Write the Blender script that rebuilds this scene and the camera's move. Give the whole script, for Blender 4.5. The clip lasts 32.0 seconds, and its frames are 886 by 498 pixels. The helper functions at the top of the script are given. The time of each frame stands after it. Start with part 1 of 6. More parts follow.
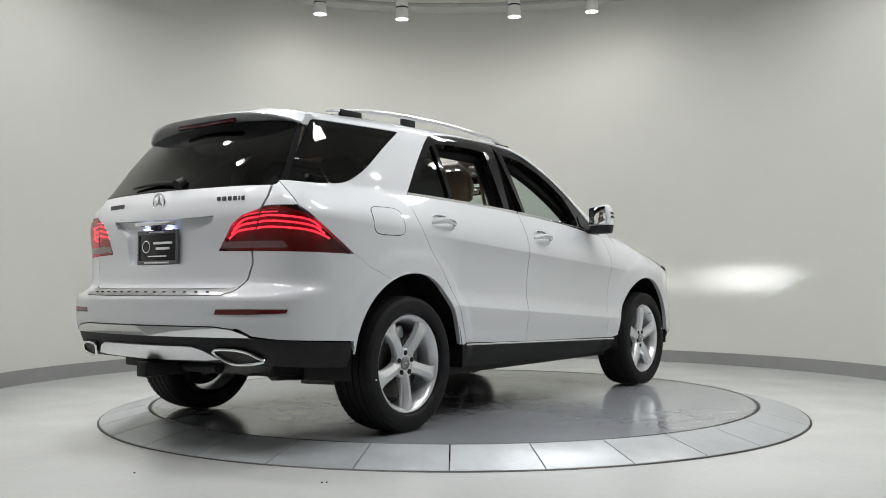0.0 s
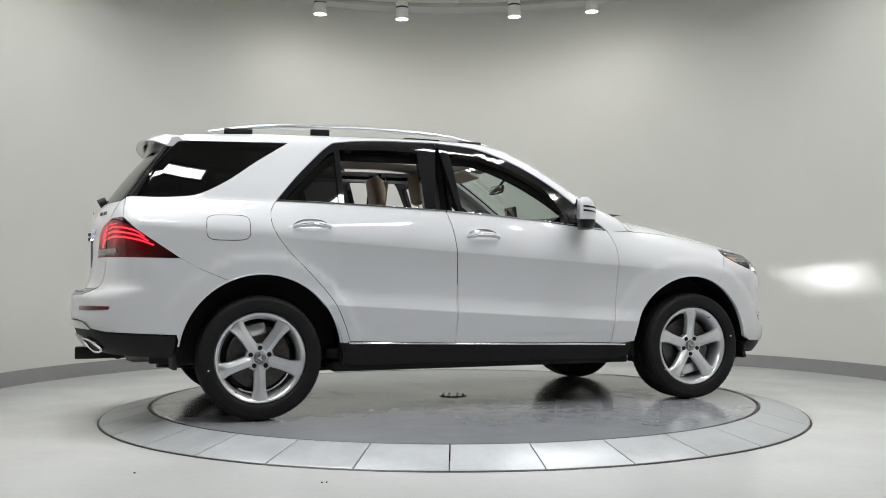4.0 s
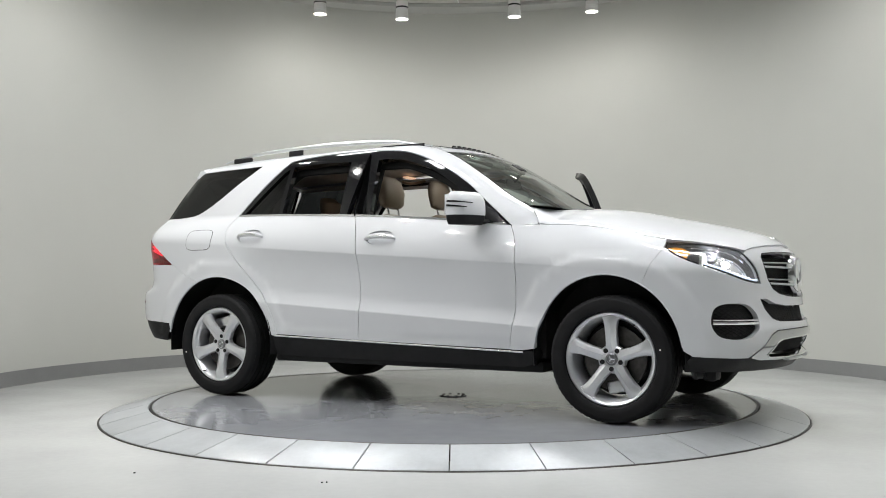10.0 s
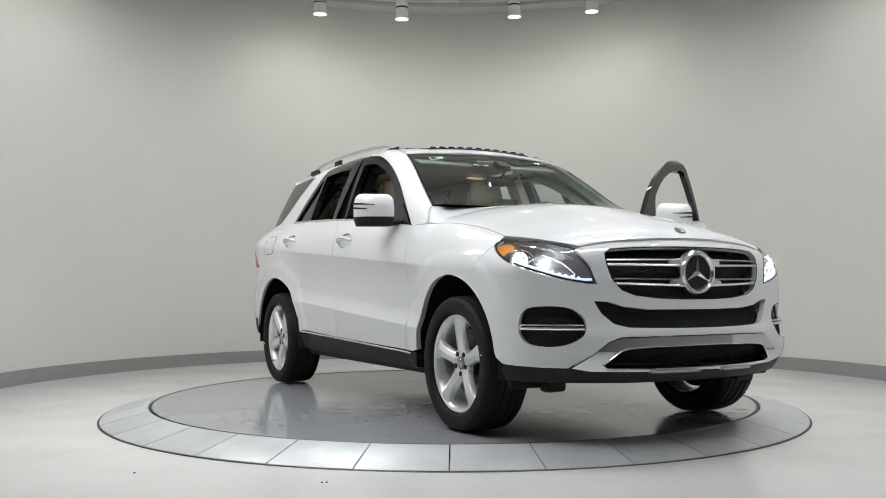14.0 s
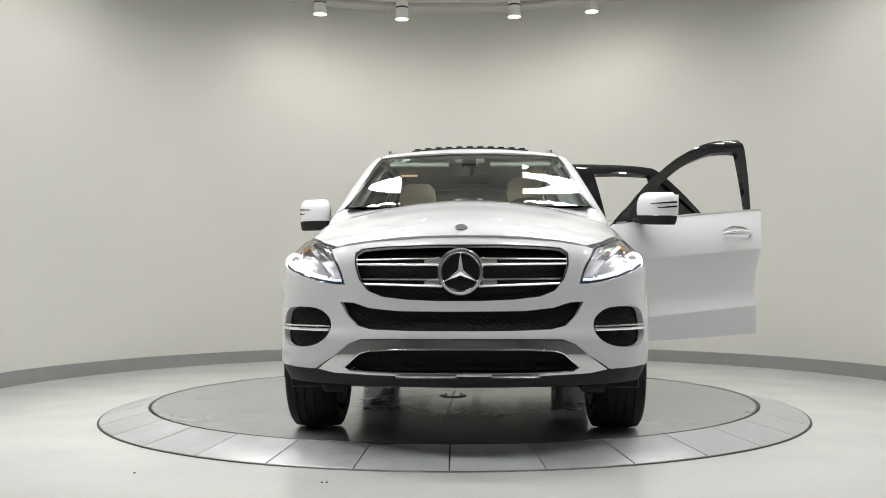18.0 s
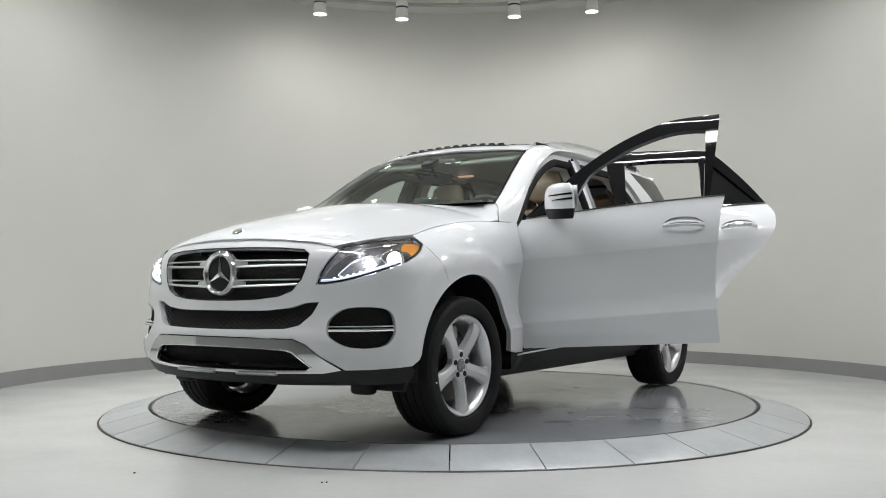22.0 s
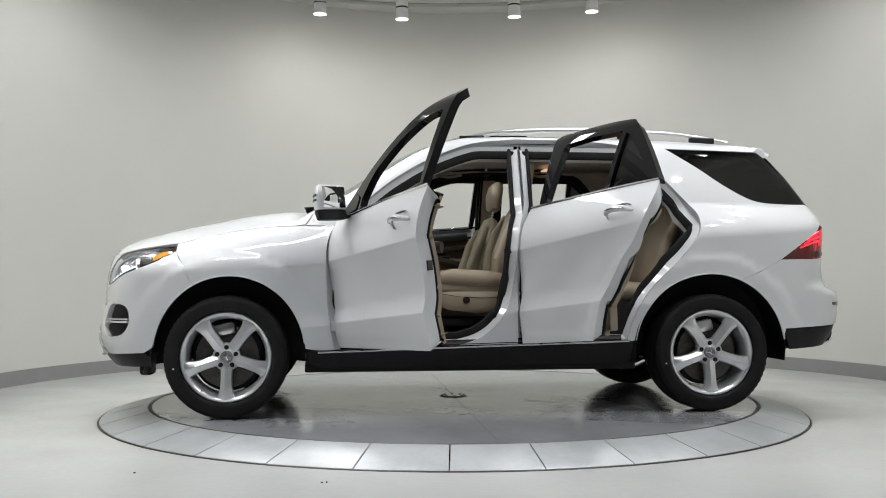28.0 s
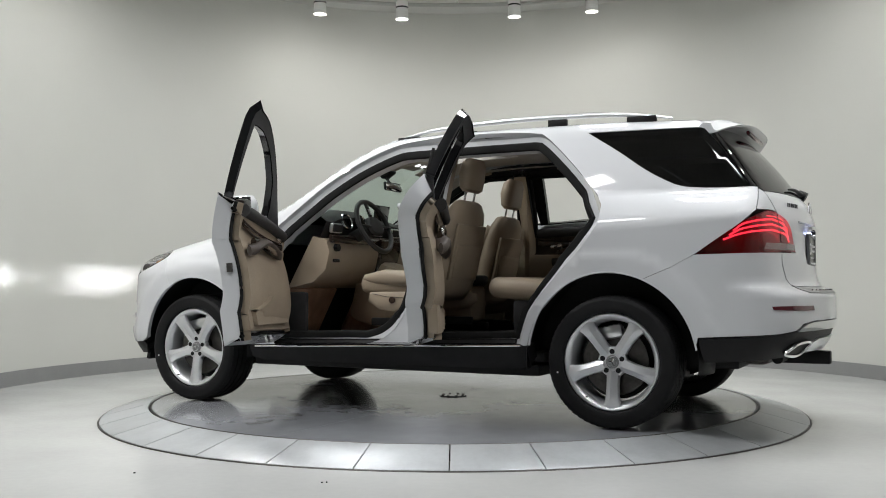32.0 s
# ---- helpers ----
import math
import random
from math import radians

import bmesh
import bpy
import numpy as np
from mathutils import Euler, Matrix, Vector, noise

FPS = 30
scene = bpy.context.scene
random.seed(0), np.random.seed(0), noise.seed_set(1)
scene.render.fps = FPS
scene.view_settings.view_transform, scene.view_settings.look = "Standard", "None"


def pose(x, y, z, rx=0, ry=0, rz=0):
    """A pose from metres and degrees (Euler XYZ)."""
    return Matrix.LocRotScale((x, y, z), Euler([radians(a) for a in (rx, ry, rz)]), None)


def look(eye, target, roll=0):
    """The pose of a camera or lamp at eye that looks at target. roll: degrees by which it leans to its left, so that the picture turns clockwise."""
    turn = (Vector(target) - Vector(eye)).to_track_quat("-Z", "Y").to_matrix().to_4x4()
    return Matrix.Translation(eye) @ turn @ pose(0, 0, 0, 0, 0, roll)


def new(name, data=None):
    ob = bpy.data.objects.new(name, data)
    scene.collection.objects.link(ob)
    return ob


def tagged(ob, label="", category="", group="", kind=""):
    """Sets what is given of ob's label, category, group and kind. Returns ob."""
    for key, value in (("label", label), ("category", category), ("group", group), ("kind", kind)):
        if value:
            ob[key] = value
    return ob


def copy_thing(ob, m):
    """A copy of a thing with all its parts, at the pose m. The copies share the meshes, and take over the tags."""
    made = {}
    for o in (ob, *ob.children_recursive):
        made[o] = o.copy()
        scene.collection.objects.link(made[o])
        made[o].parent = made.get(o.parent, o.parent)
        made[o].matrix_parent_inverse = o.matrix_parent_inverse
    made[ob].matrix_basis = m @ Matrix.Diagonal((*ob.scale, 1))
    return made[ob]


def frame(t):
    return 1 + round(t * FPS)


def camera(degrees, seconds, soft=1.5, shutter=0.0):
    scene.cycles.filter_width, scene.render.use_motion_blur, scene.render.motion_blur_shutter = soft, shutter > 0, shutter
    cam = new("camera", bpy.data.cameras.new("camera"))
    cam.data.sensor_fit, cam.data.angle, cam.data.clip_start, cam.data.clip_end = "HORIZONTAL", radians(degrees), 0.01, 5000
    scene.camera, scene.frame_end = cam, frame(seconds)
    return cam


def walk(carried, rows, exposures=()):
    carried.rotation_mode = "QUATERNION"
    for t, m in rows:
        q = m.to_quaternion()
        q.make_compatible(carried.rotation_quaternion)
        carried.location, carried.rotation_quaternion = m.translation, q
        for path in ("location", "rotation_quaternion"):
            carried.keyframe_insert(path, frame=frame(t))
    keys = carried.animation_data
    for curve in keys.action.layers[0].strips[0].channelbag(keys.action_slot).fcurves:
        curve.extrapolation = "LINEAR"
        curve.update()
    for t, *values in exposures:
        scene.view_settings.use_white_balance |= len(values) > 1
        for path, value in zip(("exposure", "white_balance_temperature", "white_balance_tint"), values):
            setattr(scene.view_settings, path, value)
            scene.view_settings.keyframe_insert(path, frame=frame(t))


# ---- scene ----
from mathutils import geometry

# ---- camera: it stands still on a tripod ----
cam = camera(50.587, 32.0, soft=0.95)
EYE = (0.0, -6.6276, 0.7684)
AIM = (-0.010314, 0.999175, 0.039278)
stand = look(EYE, [e + a for e, a in zip(EYE, AIM)], -0.149)
walk(cam, [(0.0, stand), (32.0, stand)], exposures=[(0.0, 0.0, 6500, 10), (14.5, 0.0, 6500, 10), (17.0, 0.24, 6560, 11), (18.0, 0.20, 6720, 11), (19.0, 0.20, 6700, 11), (20.2, 0.08, 6580, 10), (21.5, 0.0, 6500, 10), (32.0, 0.0, 6500, 10)])

# heading of the turntable, degrees, second by second
HEADING = [54.04, 45.79, 37.53, 29.18, 20.64, 12.0, 3.46, -4.92, -13.2, -21.38, -29.47,
           -37.44, -45.25, -53.0, -60.85, -68.73, -76.62, -84.48, -92.29, -100.08, -107.8,
           -115.6, -123.7, -131.92, -140.12, -148.36, -156.66, -165.0, -173.38, -181.84,
           -190.28, -198.62, -206.92]
OFF_X, OFF_Y = -0.014, 0.1274          # the car stands a little off the turntable's axis

# ---- light ----
WALL_X, WALL_Y, WALL_R = 0.066, 0.70, 3.88
FLOOR_Z, CEIL_Z = -0.077, 4.05

world = bpy.data.worlds.new("world")
scene.world = world
world.use_nodes = True
world.node_tree.nodes["Background"].inputs[0].default_value = (0.9, 0.92, 1.0, 1)
world.node_tree.nodes["Background"].inputs[1].default_value = 0.05


def area_lamp(name, m, sx, sy, watts, colour=(1, 1, 1), spread=180):
    d = bpy.data.lights.new(name, "AREA")
    d.shape, d.size, d.size_y, d.energy, d.color, d.spread = "RECTANGLE", sx, sy, watts, colour, radians(spread)
    ob = new(name, d)
    ob.matrix_world = m
    return ob


def spot_lamp(name, eye, target, watts, angle, blend=0.6, size=0.06, colour=(1, 0.985, 0.96)):
    d = bpy.data.lights.new(name, "SPOT")
    d.energy, d.spot_size, d.spot_blend, d.shadow_soft_size, d.color = watts, radians(angle), blend, size, colour
    ob = new(name, d)
    ob.matrix_world = look(eye, target)
    return ob


# six long ceiling panels in two columns, and track spots along the curved rail
PANELS = [(sg * 1.50, y, 1.24, 0.27) for y in (1.10, -1.22, -3.36) for sg in (1, -1)]
for px, py, sx, sy in PANELS:
    area_lamp("panel_light", pose(px, py, CEIL_Z - 0.06), sx, sy, 36, (0.97, 0.985, 1.0), 170)
TRACK = [(-1.40, 3.20, 3.73), (-0.53, 3.20, 3.67), (0.66, 3.20, 3.69), (1.48, 3.20, 3.74)]
TRACK += [(WALL_X + sg * 2.85, y, 3.72) for sg in (1, -1) for y in (1.30, 0.35, -0.70, -1.55, -2.30, -3.05)]
for x, y, z in TRACK:
    d = math.hypot(x, y)
    if y > 1.0:         # these six wash the wall behind the car
        aim_z, watts = (1.9, 22) if y > 3.1 else (1.2, 17)
        spot_lamp("track_spot", (x, y, z - 0.14), (x * (d + 1.0) / d, y * (d + 1.0) / d, aim_z), watts, 178, 1.0)
    else:               # the others point at the car
        spot_lamp("track_spot", (x, y, z - 0.14), (0.25 * x, 0.25 * y, 0.2), 54 if y > 0 else 31 if x > 0 else 60, 84, 0.8, 0.04)


# ---- materials ----
def material(name, base=(0.8, 0.8, 0.8), rough=0.5, metal=0.0, coat=0.0, spec=0.5, emit=None, power=0.0):
    m = bpy.data.materials.new(name)
    m.use_nodes = True
    b = m.node_tree.nodes["Principled BSDF"]
    b.inputs["Base Color"].default_value = (*base, 1)
    b.inputs["Roughness"].default_value = rough
    b.inputs["Metallic"].default_value = metal
    b.inputs["Coat Weight"].default_value = coat
    b.inputs["Coat Roughness"].default_value = 0.03
    b.inputs["Specular IOR Level"].default_value = spec
    if emit:
        b.inputs["Emission Color"].default_value = (*emit, 1)
        b.inputs["Emission Strength"].default_value = power
    return m


def vary(m, scale=8.0, amount=0.1, detail=6, bump=0.0, bump_scale=60.0, rough=0.0, stretch=(1, 1, 1), jitter=0.0):
    """Mottle a material's colour and roughness by noise at two scales, and give it relief."""
    t = m.node_tree
    b = t.nodes["Principled BSDF"]
    co = t.nodes.new("ShaderNodeTexCoord")
    mp = t.nodes.new("ShaderNodeMapping")
    mp.inputs["Scale"].default_value = stretch
    t.links.new(co.outputs["Object"], mp.inputs[0])
    oi = t.nodes.new("ShaderNodeObjectInfo")
    if jitter:
        far = t.nodes.new("ShaderNodeVectorMath")
        far.operation = "SCALE"
        far.inputs[0].default_value = (37.0, 23.0, 11.0)
        t.links.new(oi.outputs["Random"], far.inputs["Scale"])
        t.links.new(far.outputs[0], mp.inputs["Location"])
    n1 = t.nodes.new("ShaderNodeTexNoise")
    n1.inputs["Scale"].default_value, n1.inputs["Detail"].default_value = scale, detail
    n2 = t.nodes.new("ShaderNodeTexNoise")
    n2.inputs["Scale"].default_value, n2.inputs["Detail"].default_value = bump_scale, 4
    t.links.new(mp.outputs[0], n1.inputs["Vector"])
    t.links.new(mp.outputs[0], n2.inputs["Vector"])
    add = t.nodes.new("ShaderNodeMath")
    add.operation = "MULTIPLY_ADD"
    add.inputs[1].default_value = 0.35
    t.links.new(n2.outputs["Fac"], add.inputs[0])
    t.links.new(n1.outputs["Fac"], add.inputs[2])
    ramp = t.nodes.new("ShaderNodeMapRange")
    ramp.inputs["From Min"].default_value, ramp.inputs["From Max"].default_value = 0.4, 0.95
    ramp.inputs["To Min"].default_value, ramp.inputs["To Max"].default_value = 1 - amount, 1 + amount
    t.links.new(add.outputs[0], ramp.inputs["Value"])
    mul = t.nodes.new("ShaderNodeVectorMath")
    mul.operation = "SCALE"
    mul.inputs[0].default_value = b.inputs["Base Color"].default_value[:3]
    t.links.new(ramp.outputs[0], mul.inputs["Scale"])
    if jitter:
        tone = t.nodes.new("ShaderNodeMapRange")
        tone.inputs["To Min"].default_value, tone.inputs["To Max"].default_value = 1 - jitter, 1 + jitter
        t.links.new(oi.outputs["Random"], tone.inputs["Value"])
        both_ = t.nodes.new("ShaderNodeMath")
        both_.operation = "MULTIPLY"
        t.links.new(ramp.outputs[0], both_.inputs[0])
        t.links.new(tone.outputs[0], both_.inputs[1])
        t.links.new(both_.outputs[0], mul.inputs["Scale"])
    t.links.new(mul.outputs[0], b.inputs["Base Color"])
    if rough:
        r = t.nodes.new("ShaderNodeMapRange")
        base = b.inputs["Roughness"].default_value
        r.inputs["From Min"].default_value, r.inputs["From Max"].default_value = 0.4, 0.95
        r.inputs["To Min"].default_value, r.inputs["To Max"].default_value = base - rough, base + rough
        t.links.new(add.outputs[0], r.inputs["Value"])
        t.links.new(r.outputs[0], b.inputs["Roughness"])
    if bump:
        bp = t.nodes.new("ShaderNodeBump")
        bp.inputs["Strength"].default_value, bp.inputs["Distance"].default_value = bump, 0.002
        t.links.new(n2.outputs["Fac"], bp.inputs["Height"])
        t.links.new(bp.outputs[0], b.inputs["Normal"])
    return m


def glass(name, tint, f0=0.04, gloss=0.0):
    """A thin pane: tinted see-through with a gloss that grows towards grazing angles."""
    m = bpy.data.materials.new(name)
    m.use_nodes = True
    t = m.node_tree
    t.nodes.clear()
    out = t.nodes.new("ShaderNodeOutputMaterial")
    mix = t.nodes.new("ShaderNodeMixShader")
    lw = t.nodes.new("ShaderNodeLayerWeight")
    lw.inputs["Blend"].default_value = 0.5
    pw = t.nodes.new("ShaderNodeMath")
    pw.operation = "POWER"
    pw.inputs[1].default_value = 4.3
    t.links.new(lw.outputs["Facing"], pw.inputs[0])
    ma = t.nodes.new("ShaderNodeMath")
    ma.operation = "MULTIPLY_ADD"
    ma.inputs[1].default_value, ma.inputs[2].default_value = 1 - 2 * f0, 2 * f0
    t.links.new(pw.outputs[0], ma.inputs[0])
    tr = t.nodes.new("ShaderNodeBsdfTransparent")
    tr.inputs["Color"].default_value = (*tint, 1)
    gl = t.nodes.new("ShaderNodeBsdfGlossy")
    gl.inputs["Roughness"].default_value = gloss
    t.links.new(ma.outputs[0], mix.inputs[0])
    t.links.new(tr.outputs[0], mix.inputs[1])
    t.links.new(gl.outputs[0], mix.inputs[2])
    t.links.new(mix.outputs[0], out.inputs["Surface"])
    return m


PAINT = vary(material("white_pearl_paint", (0.60, 0.612, 0.632), 0.5, 0.05, 1.0), 1.5, 0.012, bump_scale=900)
BLACK_GLOSS = material("gloss_black", (0.012, 0.012, 0.013), 0.18, 0, 0.0, 0.4)
FRAME_BLACK = material("gloss_black_frame", (0.006, 0.006, 0.007), 0.04, 0, 0.0, 0.45)
SMOKED = material("smoked_reflector", (0.36, 0.36, 0.37), 0.25, 0.6)
BLACK_TRIM = vary(material("black_grained_plastic", (0.010, 0.010, 0.0107), 0.52, spec=0.25), 20, 0.2, bump=0.15, bump_scale=700)
RUBBER = vary(material("black_rubber", (0.010, 0.010, 0.010), 0.75, spec=0.2), 12, 0.25, bump=0.1, bump_scale=300)
TYRE = vary(material("tyre_rubber", (0.010, 0.010, 0.0107), 0.66, spec=0.2), 10, 0.25, bump=0.2, bump_scale=250)
CHROME = material("chrome", (0.85, 0.86, 0.87), 0.08, 1.0)
DARK_CHROME = material("smoked_chrome", (0.55, 0.56, 0.57), 0.10, 1.0)
SATIN = vary(material("satin_aluminium", (0.72, 0.73, 0.74), 0.28, 1.0), 15, 0.05)
ALLOY = vary(material("silver_alloy_paint", (0.70, 0.71, 0.73), 0.28, 0.7, 0.4), 9, 0.05)
STEEL_PALE = vary(material("scuffed_bright_metal", (0.45, 0.45, 0.46), 0.3, 0.9), 20, 0.2)
CAP_GREY = material("grey_metal_cap", (0.26, 0.26, 0.27), 0.35, 0.8)
STEEL = vary(material("dark_brake_iron", (0.10, 0.095, 0.09), 0.45, 0.9), 25, 0.3, bump=0.2)
BEIGE = vary(material("beige_leather", (0.32, 0.258, 0.19), 0.5), 6, 0.08, bump=0.25, bump_scale=450)
BEIGE_DARK = vary(material("tan_carpet_mat", (0.44, 0.30, 0.21), 0.95), 12, 0.2, bump=0.5, bump_scale=600)
BROWN = vary(material("dark_brown_leather", (0.055, 0.042, 0.034), 0.5), 8, 0.12, bump=0.25, bump_scale=450)
SATIN_WHITE = vary(material("bright_lamp_reflector", (0.88, 0.88, 0.89), 0.22, 0.75), 30, 0.05)
CARPET = vary(material("black_carpet", (0.015, 0.014, 0.014), 0.95), 15, 0.3, bump=0.5, bump_scale=500)
HEADLINER = vary(material("beige_headliner", (0.50, 0.475, 0.44), 0.9), 10, 0.06, bump=0.2, bump_scale=500)
WOOD = vary(material("dark_wood_trim", (0.030, 0.018, 0.014), 0.15, 0, 0.8), 8, 0.4, stretch=(1, 8, 8))
STEERING = vary(material("black_stitched_leather", (0.012, 0.012, 0.012), 0.45), 30, 0.15, bump=0.2, bump_scale=400)
DASH = vary(material("black_soft_dash", (0.016, 0.015, 0.015), 0.6), 12, 0.2, bump=0.2, bump_scale=500)
GLASS = glass("clear_green_glass", (0.66, 0.765, 0.71), 0.055)
PRIVACY = glass("dark_privacy_glass", (0.022, 0.024, 0.025), 0.022)
LENS = glass("clear_lamp_lens", (0.93, 0.94, 0.95))
RED_LENS = glass("red_lamp_lens", (0.78, 0.09, 0.12))
RED_GLOW = material("red_lit_tube", (0.6, 0.01, 0.02), 0.4, emit=(1.0, 0.26, 0.38), power=2.0)
RED_DEEP = material("deep_red_reflector", (0.085, 0.004, 0.010), 0.2, 0, 0.5)
SMOKE_RED = material("smoked_red_lens", (0.22, 0.075, 0.08), 0.2, 0.2, 0.6)
PLATE_LED = material("bluish_plate_led", (0.8, 0.8, 1.0), 0.4, emit=(0.5, 0.56, 1.0), power=14.0)
BOWL_BULB = material("lit_reflector_bulb", (1, 1, 1), 0.3, emit=(0.96, 0.97, 1.0), power=75.0)
LETTER = material("dark_chrome_letters", (0.16, 0.16, 0.17), 0.25, 0.8)
RED_DARK = material("dark_red_plastic", (0.15, 0.004, 0.010), 0.2, 0, 0.6)
AMBER = material("amber_lens", (0.72, 0.27, 0.02), 0.12, 0, 1.0, emit=(1.0, 0.42, 0.03), power=0.18)
LED_STRIP = material("lit_led_strip", (0.8, 0.85, 0.95), 0.25, emit=(0.68, 0.80, 1.0), power=0.85)
LED = material("white_led", (0.9, 0.9, 1.0), 0.3, emit=(0.9, 0.94, 1.0), power=2.0)
BEAM = material("headlamp_bulb", (1, 1, 1), 0.3, emit=(0.96, 0.97, 1.0), power=260000.0)
LENS_GLOW = material("lit_projector_ring", (1, 1, 1), 0.3, emit=(0.95, 0.97, 1.0), power=7.0)
MIRROR = material("mirror_glass", (0.9, 0.9, 0.9), 0.01, 1.0)
WALLPAINT = vary(material("matt_white_wall_paint", (0.61, 0.61, 0.572), 0.75), 1.2, 0.02, bump=0.05, bump_scale=120)
# grey for the walls out of view, picked to weaken light bounced onto the car
UNSEEN_WALL = vary(material("light_damping_grey", (0.30, 0.30, 0.29), 0.8), 1.2, 0.03, bump=0.05, bump_scale=120)
CEILING = vary(material("matt_ceiling_paint", (0.55, 0.55, 0.53), 0.85), 1.2, 0.03, bump=0.05, bump_scale=120)
BASEBOARD = vary(material("grey_baseboard", (0.26, 0.26, 0.26), 0.5), 6, 0.06)
FLOORMAT = vary(material("polished_white_resin_floor", (0.57, 0.578, 0.565), 0.22), 1.6, 0.04, rough=0.03, bump_scale=25)
DISCMAT = vary(material("scuffed_grey_steel_deck", (0.29, 0.30, 0.32), 0.14, spec=0.8), 1.1, 0.10, rough=0.05, bump_scale=9)
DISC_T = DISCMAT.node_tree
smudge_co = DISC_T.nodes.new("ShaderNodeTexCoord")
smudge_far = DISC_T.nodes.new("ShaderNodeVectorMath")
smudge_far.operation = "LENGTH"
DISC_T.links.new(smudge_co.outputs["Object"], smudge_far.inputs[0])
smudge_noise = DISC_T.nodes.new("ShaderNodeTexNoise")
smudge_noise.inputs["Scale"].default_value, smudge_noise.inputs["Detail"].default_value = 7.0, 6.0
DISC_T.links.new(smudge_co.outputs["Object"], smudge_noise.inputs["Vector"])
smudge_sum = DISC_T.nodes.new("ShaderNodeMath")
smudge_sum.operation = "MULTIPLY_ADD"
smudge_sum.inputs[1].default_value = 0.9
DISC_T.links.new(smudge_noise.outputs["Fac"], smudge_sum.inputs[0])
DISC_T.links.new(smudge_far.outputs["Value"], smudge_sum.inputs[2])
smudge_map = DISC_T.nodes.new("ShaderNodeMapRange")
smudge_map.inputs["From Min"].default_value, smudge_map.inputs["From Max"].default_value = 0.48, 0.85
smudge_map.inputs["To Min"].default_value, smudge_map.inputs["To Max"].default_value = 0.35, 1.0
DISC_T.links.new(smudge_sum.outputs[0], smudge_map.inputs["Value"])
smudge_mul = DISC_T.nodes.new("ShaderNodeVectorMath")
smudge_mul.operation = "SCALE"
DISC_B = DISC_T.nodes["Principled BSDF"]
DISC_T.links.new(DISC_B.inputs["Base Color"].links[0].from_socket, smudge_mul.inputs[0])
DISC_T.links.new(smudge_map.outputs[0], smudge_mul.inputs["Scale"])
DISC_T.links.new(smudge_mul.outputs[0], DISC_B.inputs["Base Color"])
PLATE = vary(material("galvanised_steel_plate", (0.48, 0.50, 0.515), 0.33, 0.25), 6, 0.12, rough=0.04, bump_scale=40, jitter=0.07)
WHITE_METAL = material("white_powder_coat", (0.80, 0.80, 0.78), 0.4)
RAIL_GREY = material("pale_grey_rail", (0.42, 0.42, 0.40), 0.5)
LAMP_GLOW = material("lit_lamp_face", (1, 1, 1), 0.5, emit=(1, 0.97, 0.9), power=12.0)
PANEL_GLOW = material("lit_ceiling_diffuser", (1, 1, 1), 0.5, emit=(0.98, 0.99, 1.0), power=3.0)
SCREEN = material("dark_display", (0.01, 0.012, 0.012), 0.1, 0, 0.5)


# ---- mesh kit ----
def part(name, data, mat, parent=None, label="", smooth=True):
    """Link a bmesh or mesh as ONE object under a thing or part."""
    if isinstance(data, bmesh.types.BMesh):
        me = bpy.data.meshes.new(name)
        bmesh.ops.recalc_face_normals(data, faces=data.faces)
        data.to_mesh(me)
        data.free()
        if smooth:
            me.shade_smooth()
            me.set_sharp_from_angle(angle=radians(38))
    else:
        me = data
    me.materials.append(mat)
    ob = new(name, me)
    if parent:
        ob.parent = parent
    if label:
        tagged(ob, label)
    return ob


def box(sx, sy, sz, m=None, bevel=0.0, segs=2, bm=None):
    bm = bm or bmesh.new()
    mm = (m or Matrix()) @ Matrix.Diagonal((sx, sy, sz, 1))
    vs = bmesh.ops.create_cube(bm, size=1, matrix=mm)["verts"]
    if bevel:
        es = {e for v in vs for e in v.link_edges}
        bmesh.ops.bevel(bm, geom=list(es), offset=bevel, segments=segs, affect="EDGES", profile=0.5)
    return bm


def cyl(r1, r2, h, m=None, n=32, bm=None, caps=True):
    bm = bm or bmesh.new()
    bmesh.ops.create_cone(bm, cap_ends=caps, segments=n, radius1=r1, radius2=r2, depth=h, matrix=m or Matrix())
    return bm


def lathe(profile, n=48, m=None, bm=None, arc=360, close=False):
    """Turn a profile of (radius, height) about z."""
    bm = bm or bmesh.new()
    m = m or Matrix()
    full = arc == 360
    k = n if full else n + 1
    rings = [[bm.verts.new(m @ Vector((r * math.cos(radians(arc * i / n)), r * math.sin(radians(arc * i / n)), h)))
              for r, h in profile] for i in range(k)]
    for i in range(n):
        a, b = rings[i], rings[(i + 1) % k]
        for j in range(len(profile) - (0 if close else 1)):
            j2 = (j + 1) % len(profile)
            bm.faces.new((a[j], b[j], b[j2], a[j2]))
    return bm


